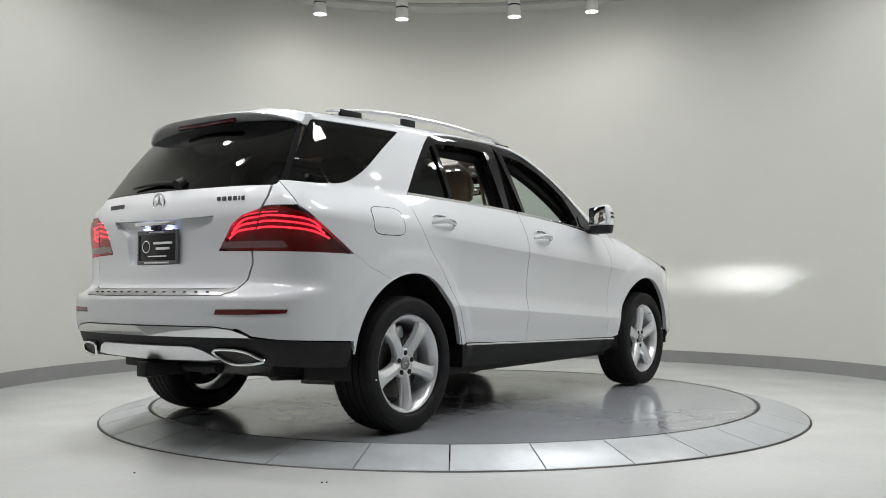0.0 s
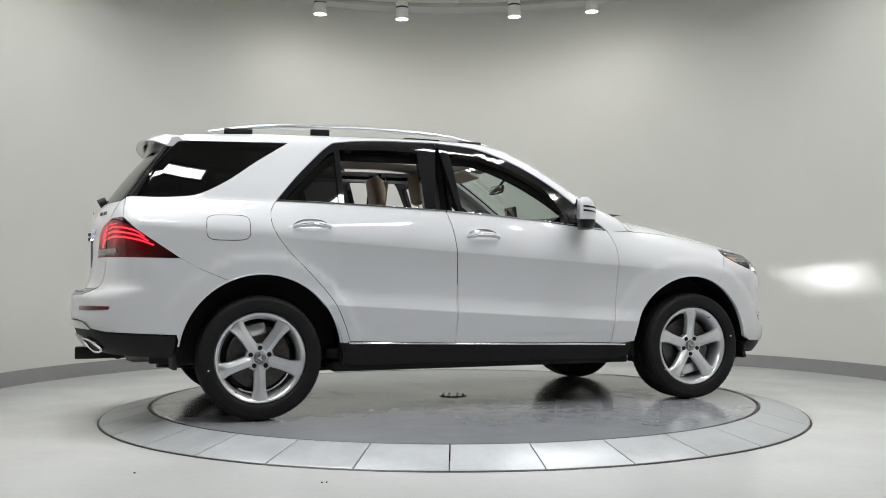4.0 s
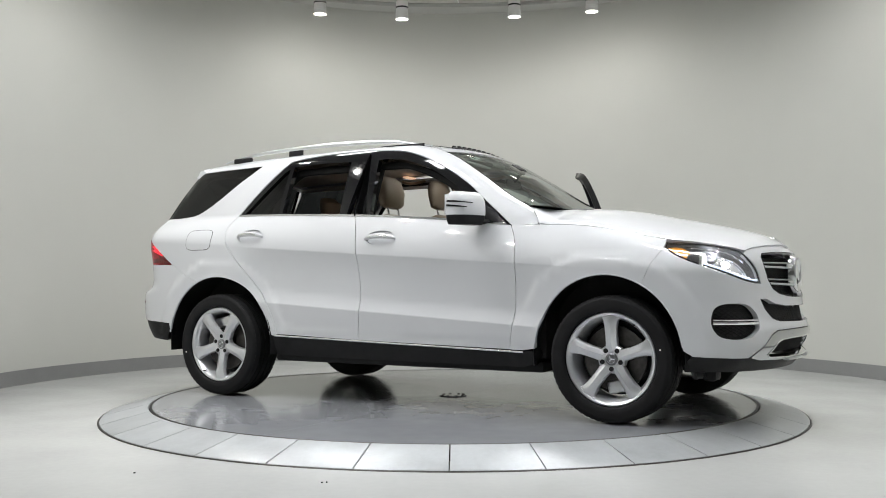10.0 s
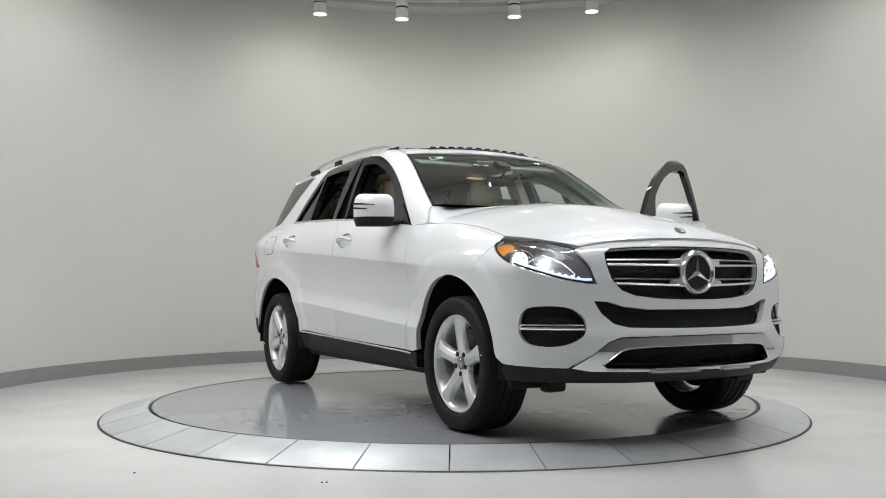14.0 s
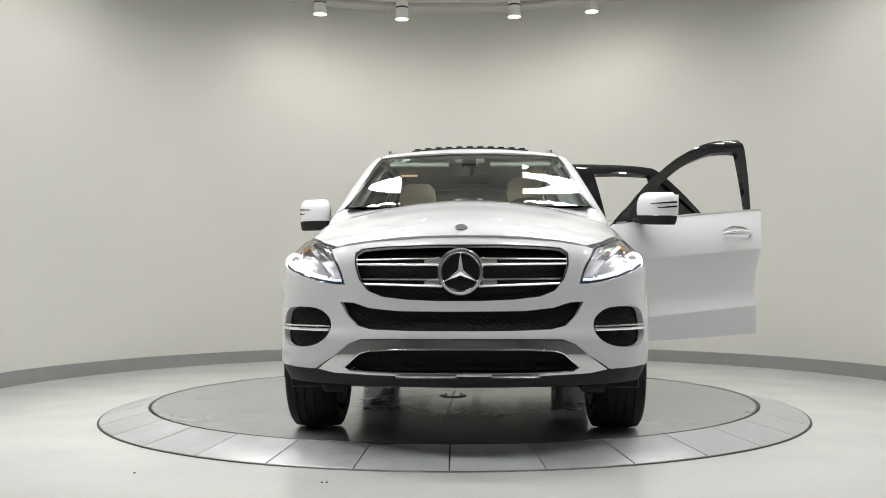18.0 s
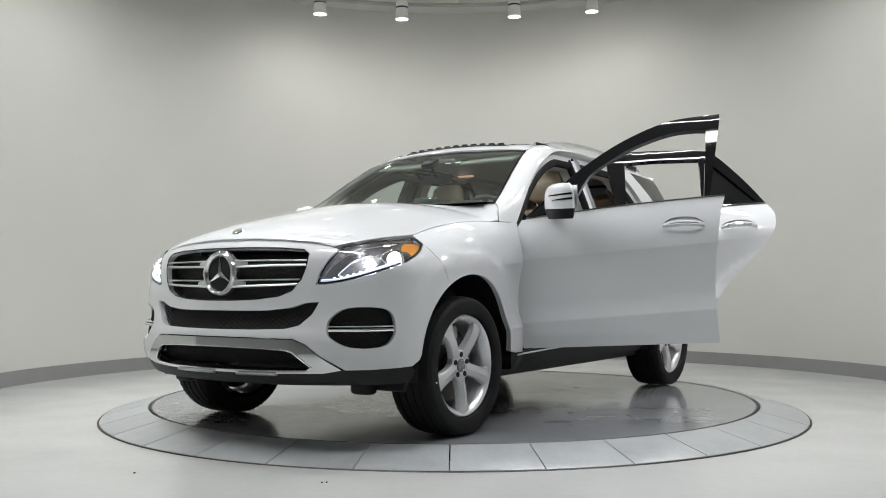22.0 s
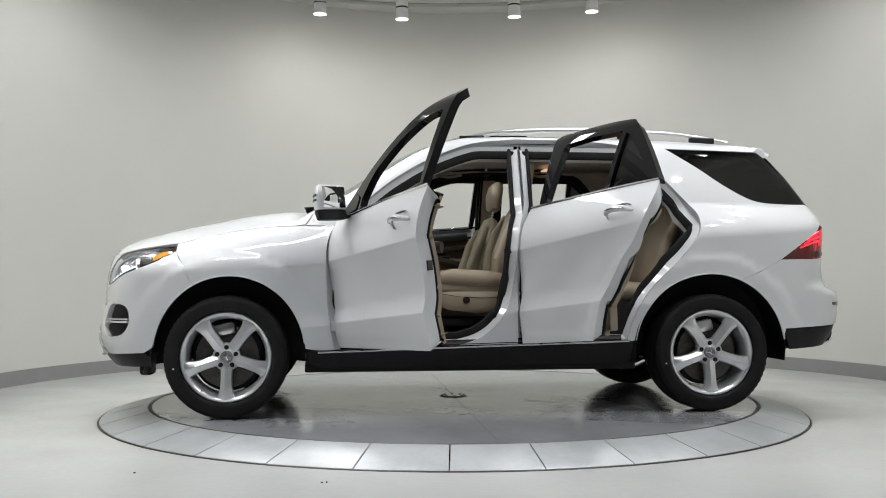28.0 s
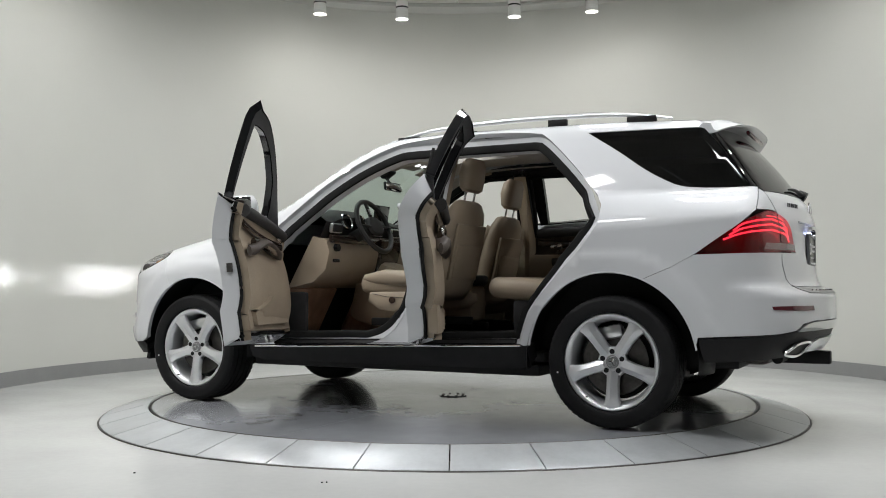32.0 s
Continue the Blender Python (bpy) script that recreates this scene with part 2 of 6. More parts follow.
def tube(pts, r, n=8, bm=None, closed=False, ry=None, up=(0, 0, 1)):
    """Sweep an ellipse (r across, ry along up) through points."""
    bm = bm or bmesh.new()
    pts = [Vector(p) for p in pts]
    ry = ry or r
    rings = []
    c = len(pts)
    for i, p in enumerate(pts):
        a = pts[i - 1] if (i or closed) else p
        b = pts[(i + 1) % c] if (i < c - 1 or closed) else p
        t = (b - a).normalized()
        s = t.cross(Vector(up))
        s = s.normalized() if s.length > 1e-4 else t.orthogonal().normalized()
        u = s.cross(t)
        rr = r[i] if isinstance(r, (list, tuple)) else r
        hh = ry[i] if isinstance(ry, (list, tuple)) else ry
        rings.append([bm.verts.new(p + s * rr * math.cos(2 * math.pi * j / n) + u * hh * math.sin(2 * math.pi * j / n)) for j in range(n)])
    for i in range(c if closed else c - 1):
        a, b = rings[i], rings[(i + 1) % c]
        for j in range(n):
            bm.faces.new((a[j], a[(j + 1) % n], b[(j + 1) % n], b[j]))
    if not closed:
        bm.faces.new(rings[0])
        bm.faces.new(rings[-1][::-1])
    return bm


def extrude_poly(pts, depth, m=None, bm=None, bevel=0.0):
    """A flat outline in x, y pulled up by depth."""
    bm = bm or bmesh.new()
    m = m or Matrix()
    lo = [bm.verts.new(m @ Vector((x, y, 0))) for x, y in pts]
    hi = [bm.verts.new(m @ Vector((x, y, depth))) for x, y in pts]
    n = len(pts)
    fs = [bm.faces.new(lo[::-1]), bm.faces.new(hi)]
    for i in range(n):
        fs.append(bm.faces.new((lo[i], lo[(i + 1) % n], hi[(i + 1) % n], hi[i])))
    if bevel:
        bmesh.ops.bevel(bm, geom=list(fs[1].edges), offset=bevel, segments=2, affect="EDGES", profile=0.5)
    return bm


def curve(*knots):
    """A smooth function through (u, v) knots, without overshoot."""
    ku = np.array([k[0] for k in knots], float)
    kv = np.array([k[1] for k in knots], float)
    h = np.diff(ku)
    d = np.diff(kv) / h
    s = np.zeros(len(ku))
    s[0], s[-1] = d[0], d[-1]
    for i in range(1, len(ku) - 1):
        if d[i - 1] * d[i] > 0:
            w1, w2 = 2 * h[i] + h[i - 1], h[i] + 2 * h[i - 1]
            s[i] = (w1 + w2) / (w1 / d[i - 1] + w2 / d[i])

    def at(u):
        u = np.clip(np.asarray(u, float), ku[0], ku[-1])
        i = np.clip(np.searchsorted(ku, u) - 1, 0, len(h) - 1)
        q = (u - ku[i]) / h[i]
        return ((2 * q**3 - 3 * q**2 + 1) * kv[i] + (q**3 - 2 * q**2 + q) * h[i] * s[i]
                + (-2 * q**3 + 3 * q**2) * kv[i + 1] + (q**3 - q**2) * h[i] * s[i + 1])
    return at


def bend(pts, n=6, closed=False):
    """Points along a smooth line through pts."""
    p = [np.array(q, float) for q in pts]
    c = len(p)
    out = []
    for i in range(c if closed else c - 1):
        a, b = p[i], p[(i + 1) % c]
        z = p[i - 1] if (i or closed) else 2 * a - b
        e = p[(i + 2) % c] if (closed or i + 2 < c) else 2 * b - a
        for k in range(n):
            t = k / n
            out.append(tuple(0.5 * (2 * a + (b - z) * t + (2 * z - 5 * a + 4 * b - e) * t**2 + (3 * a - z - 3 * b + e) * t**3)))
    if not closed:
        out.append(tuple(p[-1]))
    return out


def straight(a, b, n):
    return [tuple(np.array(a) + (np.array(b) - np.array(a)) * k / n) for k in range(n + 1)]


# ---- the car's outer form: x forward, y to its left, z up ----
belt = curve((-2.4, 1.285), (-1.36, 1.270), (-0.30, 1.228), (0.30, 1.186), (0.82, 1.132), (1.3, 1.10), (1.75, 1.01), (2.3, 0.95))
width = curve((-2.6, 0.80), (-2.2, 0.885), (-1.9, 0.925), (-1.45, 0.938), (-0.9, 0.928), (0.0, 0.930), (0.8, 0.932), (1.45, 0.942), (1.8, 0.925), (2.1, 0.88), (2.5, 0.80))
shoulder = curve((-2.6, 0.64), (-2.2, 0.715), (-1.9, 0.765), (-1.36, 0.815), (-0.9, 0.842), (-0.3, 0.864), (0.82, 0.862), (1.1, 0.845), (1.75, 0.84), (2.3, 0.76))
lower = curve((0.10, -0.16), (0.25, -0.075), (0.34, -0.022), (0.40, -0.006), (0.46, 0.0))
top = curve((-2.25, 1.66), (-2.1, 1.690), (-1.8, 1.715), (-1.27, 1.738), (-0.4, 1.750), (0.0, 1.742), (0.2, 1.712), (0.35, 1.655), (0.6, 1.512), (0.96, 1.300),
            (1.05, 1.268), (1.15, 1.266), (1.35, 1.245), (1.6, 1.196), (1.9, 1.132), (2.1, 1.078), (2.2, 1.035), (2.28, 0.985), (2.36, 0.88))
crown = curve((-2.3, 0.10), (0.1, 0.10), (0.4, 0.05), (0.9, 0.04), (1.1, 0.19), (2.4, 0.20))
bow = curve((-2.3, 0.0), (0.0, 0.05), (0.3, 0.20), (0.9, 0.20), (1.1, 0.12), (2.4, 0.15))
nose = curve((0.15, 2.05), (0.24, 2.18), (0.30, 2.27), (0.36, 2.315), (0.45, 2.345), (0.52, 2.345), (0.58, 2.328), (0.65, 2.315), (0.78, 2.305), (0.90, 2.292), (0.97, 2.272), (1.02, 2.245), (1.10, 2.20), (1.4, 2.0))
tail = curve((0.20, -2.25), (0.34, -2.36), (0.42, -2.43), (0.50, -2.475), (0.60, -2.50), (0.70, -2.50), (0.725, -2.49), (0.765, -2.415), (0.82, -2.395), (0.95, -2.385), (1.10, -2.390),
             (1.18, -2.372), (1.25, -2.335), (1.30, -2.296), (1.45, -2.185), (1.60, -2.055), (1.70, -1.965), (1.80, -1.87))


def smax(a, b, k):
    h = np.maximum(k - np.abs(a - b), 0.0) / k
    return np.maximum(a, b) + h * h * k * 0.25


CREASES = ((0.960, -0.068), (0.592, -0.063))   # height and slope of the two pressed lines


def half_width(x, z):
    zb = belt(x)
    zc = 0.960 - 0.068 * x                  # upper crease
    zl = 0.592 - 0.063 * x                  # lower crease
    w, s = width(x), shoulder(x)
    q = np.clip((z - zc) / np.maximum(zb - zc, 0.02), 0.0, 1.0)
    up = s + (w - s) * (1 - q**1.7)
    zk = zl + 0.090                         # the foot of the hollow between the creases
    m = np.clip((z - zk) / np.maximum(zc - zk, 0.02), 0.0, 1.0)
    doors = np.clip((x + 1.35) / 0.35, 0, 1) * np.clip((1.30 - x) / 0.35, 0, 1)
    u = np.clip((zk - z) / 0.090, 0.0, 1.0)
    mid = w - doors * (0.038 * (1 - m**2.2) - 0.022 * u**1.4)
    low = w - doors * (0.016 + 0.013 * np.clip((zl - z) / 0.13, 0, 1)) + lower(z)
    out = np.where(z > zc, up, np.where(z > zl, mid, low))
    g = np.maximum(z - zb, 0.0)
    out = np.where(z > zb, s - 0.34 * g - 0.17 * g * g, out)
    for cx in (1.437, -1.450):              # flared lips round the wheel arches
        r = np.hypot((x - cx), (z - 0.37))
        e = np.clip((0.610 - r) / 0.055, 0, 1)
        out = out + 0.010 * e * e * (3 - 2 * e) * (z > 0.2)
    return out


def form(x, y, z):
    """Below nought inside the car, above it outside."""
    y = np.abs(y)
    yy = y * y
    side = y - half_width(x, z)
    roof = z - (top(np.clip(x + bow(x) * yy, -2.3, 2.36)) - crown(x) * yy)
    fx = x - (nose(z) - 0.33 * yy)
    rx = (tail(z) + 0.235 * yy) - x
    ends = np.maximum(fx, rx)
    corner = np.where(x < 0, 0.18, 0.13) + np.clip((z - 0.80) / 0.25, 0, 1) * np.where(x < 0, -0.10, -0.07)
    return smax(smax(side, roof, 0.07), ends, np.where(z > 1.25, 0.06, corner))


def normals(p):
    e = 2e-3
    g = np.stack([form(p[:, 0] + e, p[:, 1], p[:, 2]) - form(p[:, 0] - e, p[:, 1], p[:, 2]),
                  form(p[:, 0], p[:, 1] + e, p[:, 2]) - form(p[:, 0], p[:, 1] - e, p[:, 2]),
                  form(p[:, 0], p[:, 1], p[:, 2] + e) - form(p[:, 0], p[:, 1], p[:, 2] - e)], -1)
    return g / np.maximum(np.linalg.norm(g, axis=1, keepdims=True), 1e-9)


def meet(o, d, reach, steps=36):
    """Where rays from outside first meet the form."""
    lo = np.zeros(len(o))
    hi = np.full(len(o), reach)
    found = np.zeros(len(o), bool)
    for k in range(1, steps + 1):
        s = np.full(len(o), reach * k / steps)
        p = o + d * s[:, None]
        inside = (form(p[:, 0], p[:, 1], p[:, 2]) < 0) & ~found
        lo = np.where(inside, reach * (k - 1) / steps, lo)
        hi = np.where(inside, s, hi)
        found |= inside
    for _ in range(16):
        s = (lo + hi) / 2
        p = o + d * s[:, None]
        f = form(p[:, 0], p[:, 1], p[:, 2]) < 0
        hi = np.where(f, s, hi)
        lo = np.where(f, lo, s)
    return o + d * hi[:, None]


FRONT_C, REAR_C = 1.25, -1.25


def on_side(uv):
    uv = np.asarray(uv, float)
    o = np.stack([uv[:, 0], np.full(len(uv), 1.2), uv[:, 1]], -1)
    return meet(o, np.array([[0.0, -1.0, 0.0]]), 1.2)


def on_top(uv):
    uv = np.asarray(uv, float)
    o = np.stack([uv[:, 0], uv[:, 1], np.full(len(uv), 2.0)], -1)
    return meet(o, np.array([[0.0, 0.0, -1.0]]), 1.4)


def on_front(uv):
    uv = np.asarray(uv, float)
    d = np.stack([np.cos(uv[:, 0]), np.sin(uv[:, 0]), 0 * uv[:, 0]], -1)
    o = np.array([FRONT_C, 0, 0]) + d * 1.7
    o[:, 2] = uv[:, 1]
    return meet(o, -d, 1.65)


def on_rear(uv):
    uv = np.asarray(uv, float)
    d = np.stack([-np.cos(uv[:, 0]), np.sin(uv[:, 0]), 0 * uv[:, 0]], -1)
    o = np.array([REAR_C, 0, 0]) + d * 1.8
    o[:, 2] = uv[:, 1]
    return meet(o, -d, 1.75)


def side_to_front(pts):
    p = on_side(pts)
    return [(math.atan2(q[1], q[0] - FRONT_C), q[2]) for q in p]


def side_to_rear(pts):
    p = on_side(pts)
    return [(math.atan2(q[1], REAR_C - q[0]), q[2]) for q in p]


def face_front(pts):
    """(y, z) seen from ahead, as (angle, z)."""
    yz = np.asarray(pts, float)
    o = np.stack([np.full(len(yz), 2.6), yz[:, 0], yz[:, 1]], -1)
    p = meet(o, np.array([[-1.0, 0, 0]]), 2.0)
    return [(math.atan2(q[1], q[0] - FRONT_C), q[2]) for q in p]


def face_rear(pts):
    yz = np.asarray(pts, float)
    o = np.stack([np.full(len(yz), -2.8), yz[:, 0], yz[:, 1]], -1)
    p = meet(o, np.array([[1.0, 0, 0]]), 2.0)
    return [(math.atan2(q[1], REAR_C - q[0]), q[2]) for q in p]


def top_to_side(pts):
    return [(q[0], q[2]) for q in on_top(pts)]


def area2(p):
    p = np.asarray(p)
    return 0.5 * np.sum(p[:, 0] * np.roll(p[:, 1], -1) - np.roll(p[:, 0], -1) * p[:, 1])


def dense(poly, step):
    out = []
    for i, a in enumerate(poly):
        b = poly[(i + 1) % len(poly)]
        d = math.hypot(b[0] - a[0], b[1] - a[1])
        if d < 1e-5:
            continue
        k = max(1, int(math.ceil(d / step)))
        out += [(a[0] + (b[0] - a[0]) * j / k, a[1] + (b[1] - a[1]) * j / k) for j in range(k)]
    return out


def shrink(poly, g):
    """Pull a counter-clockwise outline inwards by g."""
    p = np.asarray(poly)
    t1 = p - np.roll(p, 1, 0)
    t2 = np.roll(p, -1, 0) - p
    t1 /= np.maximum(np.linalg.norm(t1, axis=1, keepdims=True), 1e-9)
    t2 /= np.maximum(np.linalg.norm(t2, axis=1, keepdims=True), 1e-9)
    n = np.stack([-(t1 + t2)[:, 1], (t1 + t2)[:, 0]], -1)
    ln = np.maximum(np.linalg.norm(n, axis=1, keepdims=True), 0.7)
    return [tuple(q) for q in p + 2 * g * n / (ln * ln)]


def inside(q, poly):
    p = np.asarray(poly)
    a, b = p, np.roll(p, -1, 0)
    x, y = q[:, 0][:, None], q[:, 1][:, None]
    c = ((a[:, 1] > y) != (b[:, 1] > y)) & (x < (b[:, 0] - a[:, 0]) * (y - a[:, 1]) / (b[:, 1] - a[:, 1] + 1e-12) + a[:, 0])
    return c.sum(1) % 2 == 1


def skin(name, where, outer, holes=(), step=0.045, gap=0.002, depth=0.0, lip=0.018, hole_lip=None, mirror=False, crease=False, taper=0.0):
    """A panel cut out of the car's form: an outline on one of the maps, with holes, a thickness at its edges and smooth shading."""
    loops = []
    for k, l in enumerate([outer, *holes]):
        l = list(l)
        if area2(l) < 0:
            l = l[::-1]
        l = dense(l, step)
        loops.append(shrink(l, gap if k == 0 else -gap))
    pts = [q for l in loops for q in l]
    edges, k = [], 0
    for l in loops:
        edges += [(k + i, k + (i + 1) % len(l)) for i in range(len(l))]
        k += len(l)
    b = np.array(pts)
    lo, hi = b.min(0), b.max(0)
    nx, ny = int((hi[0] - lo[0]) / step) + 2, int((hi[1] - lo[1]) / (step * 0.87)) + 2
    grid = np.array([(lo[0] + (i + 0.5 * (j % 2)) * step, lo[1] + j * step * 0.87) for j in range(ny) for i in range(nx)])
    keep = inside(grid, loops[0])
    for l in loops[1:]:
        keep &= ~inside(grid, l)
    grid = grid[keep]
    if len(grid):
        near = np.array([np.min((b[:, 0] - g[0])**2 + (b[:, 1] - g[1])**2) for g in grid])
        grid = grid[near > (0.5 * step)**2]
    if crease:                              # rows close above and below the pressed lines keep them sharp
        rows = []
        for z0, slope in CREASES:
            xs = np.arange(lo[0], hi[0], 0.02)
            zc = z0 + slope * xs
            grid = grid[np.abs(grid[:, 1] - z0 - slope * grid[:, 0]) > 0.45 * step]
            rows += [np.stack([xs, zc + d], -1) for d in (-0.005, 0.005)]
        rows = np.concatenate(rows)
        keep = inside(rows, shrink(loops[0], 0.010))
        for l in loops[1:]:
            keep &= ~inside(rows, shrink(l, -0.010))
        grid = np.concatenate([grid, rows[keep]])
    allp = [Vector(q) for q in pts] + [Vector(q) for q in grid]
    v2, _, tris, vo, _, _ = geometry.delaunay_2d_cdt(allp, edges, [], 0, 1e-6)
    uv = np.array([(v.x, v.y) for v in v2])
    tri = np.array([t for t in tris])
    cen = uv[tri].mean(1)
    ok = inside(cen, loops[0])
    for l in loops[1:]:
        ok &= ~inside(cen, l)
    tri = tri[ok]
    where_from = {}
    for i, src in enumerate(vo):
        for s in src:
            where_from[s] = i
    p3 = where(uv)
    nn = normals(p3)
    p3 = p3 - nn * depth
    verts, nrm = list(map(tuple, p3)), list(map(tuple, nn))
    cr = np.cross(p3[tri[:, 1]] - p3[tri[:, 0]], p3[tri[:, 2]] - p3[tri[:, 0]])
    outward = bool(np.sum(cr * nn[tri[:, 0]]) > 0)
    faces = [tuple(t) if outward else tuple(t[::-1]) for t in tri]
    k = 0
    for li, l in enumerate(loops):
        ids = [where_from[k + i] for i in range(len(l))]
        k += len(l)
        d = lip if li == 0 or hole_lip is None else hole_lip
        if not d:
            continue
        base = len(verts)
        n = len(ids)
        for i, a in enumerate(ids):
            t = p3[ids[(i + 1) % n]] - p3[ids[i - 1]]
            t = t / max(np.linalg.norm(t), 1e-9)
            o = np.cross(t, nn[a])
            o = o if li == 0 else -o
            if not outward:
                o = -o
            for q in (p3[a], p3[a] - nn[a] * d - o * (taper if li == 0 else 0.0)):
                verts.append(tuple(q))
                nrm.append(tuple(o))
        turn = outward ^ (li > 0) ^ (d < 0)
        for i in range(n):
            a, c = base + 2 * i, base + 2 * ((i + 1) % n)
            faces.append((a, a + 1, c + 1, c) if turn else (c, c + 1, a + 1, a))
    if mirror:
        verts = [(x, -y, z) for x, y, z in verts]
        nrm = [(x, -y, z) for x, y, z in nrm]
        faces = [f[::-1] for f in faces]
    me = bpy.data.meshes.new(name)
    me.from_pydata(verts, [], faces)
    me.shade_smooth()
    me.normals_split_custom_set_from_vertices(nrm)
    me.update()
    return me


def both(*args, **kw):
    """The panel on the left and its twin on the right."""
    return [(False, skin(*args, **kw)), (True, skin(*args, mirror=True, **kw))]


# ---- the room ----
def wall_ring(r0, r1, z0, z1, a0, a1, n=120):
    """A bent slab round the wall's centre."""
    bm = bmesh.new()
    rows = []
    for i in range(n + 1):
        a = radians(a0 + (a1 - a0) * i / n)
        c, s = math.cos(a), math.sin(a)
        rows.append([bm.verts.new((WALL_X + r * c, WALL_Y + r * s, z)) for r, z in ((r0, z0), (r0, z1), (r1, z1), (r1, z0))])
    for a, b in zip(rows, rows[1:]):
        for j in range(4):
            bm.faces.new((a[j], b[j], b[(j + 1) % 4], a[(j + 1) % 4]))
    bm.faces.new(rows[0])
    bm.faces.new(rows[-1][::-1])
    return bm


A0, A1 = -42, 222                             # the round wall, open towards the camera
wall = part("wall_round", wall_ring(WALL_R, WALL_R + 0.15, FLOOR_Z, CEIL_Z, A0, A1), WALLPAINT)
tagged(wall, "smooth curved off-white painted studio wall", "wall", kind="structure")
board = part("baseboard", wall_ring(WALL_R - 0.012, WALL_R - 0.001, FLOOR_Z, FLOOR_Z + 0.128, A0, A1), BASEBOARD)
tagged(board, "plain grey baseboard along the curved wall", "baseboard", kind="structure")
ex, ey = WALL_X + WALL_R * math.cos(radians(A0)), WALL_Y + WALL_R * math.sin(radians(A0))
# added walls beside and behind the camera, never seen; their grey damps the bounce
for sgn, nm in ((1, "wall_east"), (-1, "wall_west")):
    w = part(nm, box(0.15, 8.0, CEIL_Z - FLOOR_Z, pose(WALL_X + sgn * (ex - WALL_X + 0.085), ey - 4.0, (CEIL_Z + FLOOR_Z) / 2)), UNSEEN_WALL, smooth=False)
    tagged(w, "plain side wall out of view, grey to cut bounced light", "wall", kind="structure")
w = part("wall_south", box(8.0, 0.15, CEIL_Z - FLOOR_Z, pose(0, ey - 8.1, (CEIL_Z + FLOOR_Z) / 2)), UNSEEN_WALL, smooth=False)
tagged(w, "plain end wall out of view, grey to cut bounced light", "wall", kind="structure")
fl = part("floor", cyl(11, 11, 0.10, pose(0, -2.5, FLOOR_Z - 0.05), 96), FLOORMAT)
tagged(fl, "polished pale resin studio floor with faint scuffs", "floor", kind="structure")
ce = part("ceiling", cyl(11, 11, 0.10, pose(0, -2.5, CEIL_Z + 0.05), 96), CEILING)
tagged(ce, "plain matt off-white ceiling", "ceiling", kind="structure")

# the turntable: a steel deck that turns inside a fixed sloping ring of plates
DECK_R, RING_IN, RING_OUT = 2.022, 2.045, 2.336
table = new("turntable_ring")
tagged(table, "fixed sloping ring of grey galvanised steel plates round the turntable", "turntable ring")
N_PLATES = 33
ring_step = 360 / N_PLATES


def plate_mesh():
    bm = bmesh.new()
    half = radians(ring_step / 2) - 0.0016
    rows = []
    for i in range(7):
        a = -half + 2 * half * i / 6
        c, s = math.cos(a), math.sin(a)
        rows.append([bm.verts.new((r * c, r * s, z)) for r, z in
                     ((RING_IN, -0.03), (RING_IN, -0.004), (RING_IN + 0.006, 0.0), (RING_OUT - 0.006, -0.0655), (RING_OUT, -0.070), (RING_OUT, FLOOR_Z + 0.001), (RING_IN + 0.05, FLOOR_Z + 0.001))])
    for a, b in zip(rows, rows[1:]):
        for j in range(7):
            bm.faces.new((a[j], b[j], b[(j + 1) % 7], a[(j + 1) % 7]))
    bm.faces.new(rows[0])
    bm.faces.new(rows[-1][::-1])
    return bm


first = part("plate", plate_mesh(), PLATE, table)
first.rotation_euler = (0, 0, radians(-90.45 + ring_step / 2))
for i in range(1, N_PLATES):
    o = first.copy()
    scene.collection.objects.link(o)
    o.rotation_euler = (0, 0, radians(-90.45 + ring_step * (i + 0.5)))
part("pit", lathe([(RING_IN + 0.03, FLOOR_Z + 0.002), (RING_IN + 0.03, -0.02), (RING_IN + 0.01, -0.02), (RING_IN + 0.01, FLOOR_Z + 0.002)], 96, close=True), BLACK_TRIM, table)
part("edge_strip", lathe([(RING_OUT, FLOOR_Z + 0.001), (RING_OUT + 0.004, FLOOR_Z + 0.006), (RING_OUT + 0.010, FLOOR_Z + 0.006), (RING_OUT + 0.014, FLOOR_Z + 0.001)], 128), STEEL, table)

deck = new("turntable_deck")
tagged(deck, "round grey steel turntable deck, scuffed, under the car", "turntable")
rim_n = 128
for k in range(4):                            # four sheets with fine seams between them
    bm = bmesh.new()
    a0, a1 = radians(k * 90) , radians(k * 90 + 90)
    prof = []
    for i in range(33):
        a = a0 + 0.0006 + (a1 - a0 - 0.0012) * i / 32
        prof.append((DECK_R * math.cos(a), DECK_R * math.sin(a)))
    mid = (a0 + a1) / 2
    inner = [(0.003 * math.cos(mid), 0.003 * math.sin(mid))]
    extrude_poly(inner + prof, 0.05, pose(0, 0, -0.052), bm, 0.0)
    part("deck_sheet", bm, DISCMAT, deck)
part("deck_rim", lathe([(DECK_R + 0.002, -0.06), (DECK_R + 0.002, -0.002), (DECK_R + 0.012, 0.001), (DECK_R + 0.016, -0.004), (DECK_R + 0.016, -0.06)], 128), STEEL, deck)
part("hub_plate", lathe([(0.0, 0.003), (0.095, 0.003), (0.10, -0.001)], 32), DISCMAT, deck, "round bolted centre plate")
bolt = None
for i in range(8):
    m = pose(0.075 * math.cos(i * math.pi / 4), 0.075 * math.sin(i * math.pi / 4), 0.005)
    if bolt is None:
        bolt = part("bolt", cyl(0.009, 0.008, 0.006, n=6), STEEL, deck)
        bolt.matrix_basis = m
    else:
        o = bolt.copy()
        scene.collection.objects.link(o)
        o.matrix_basis = m

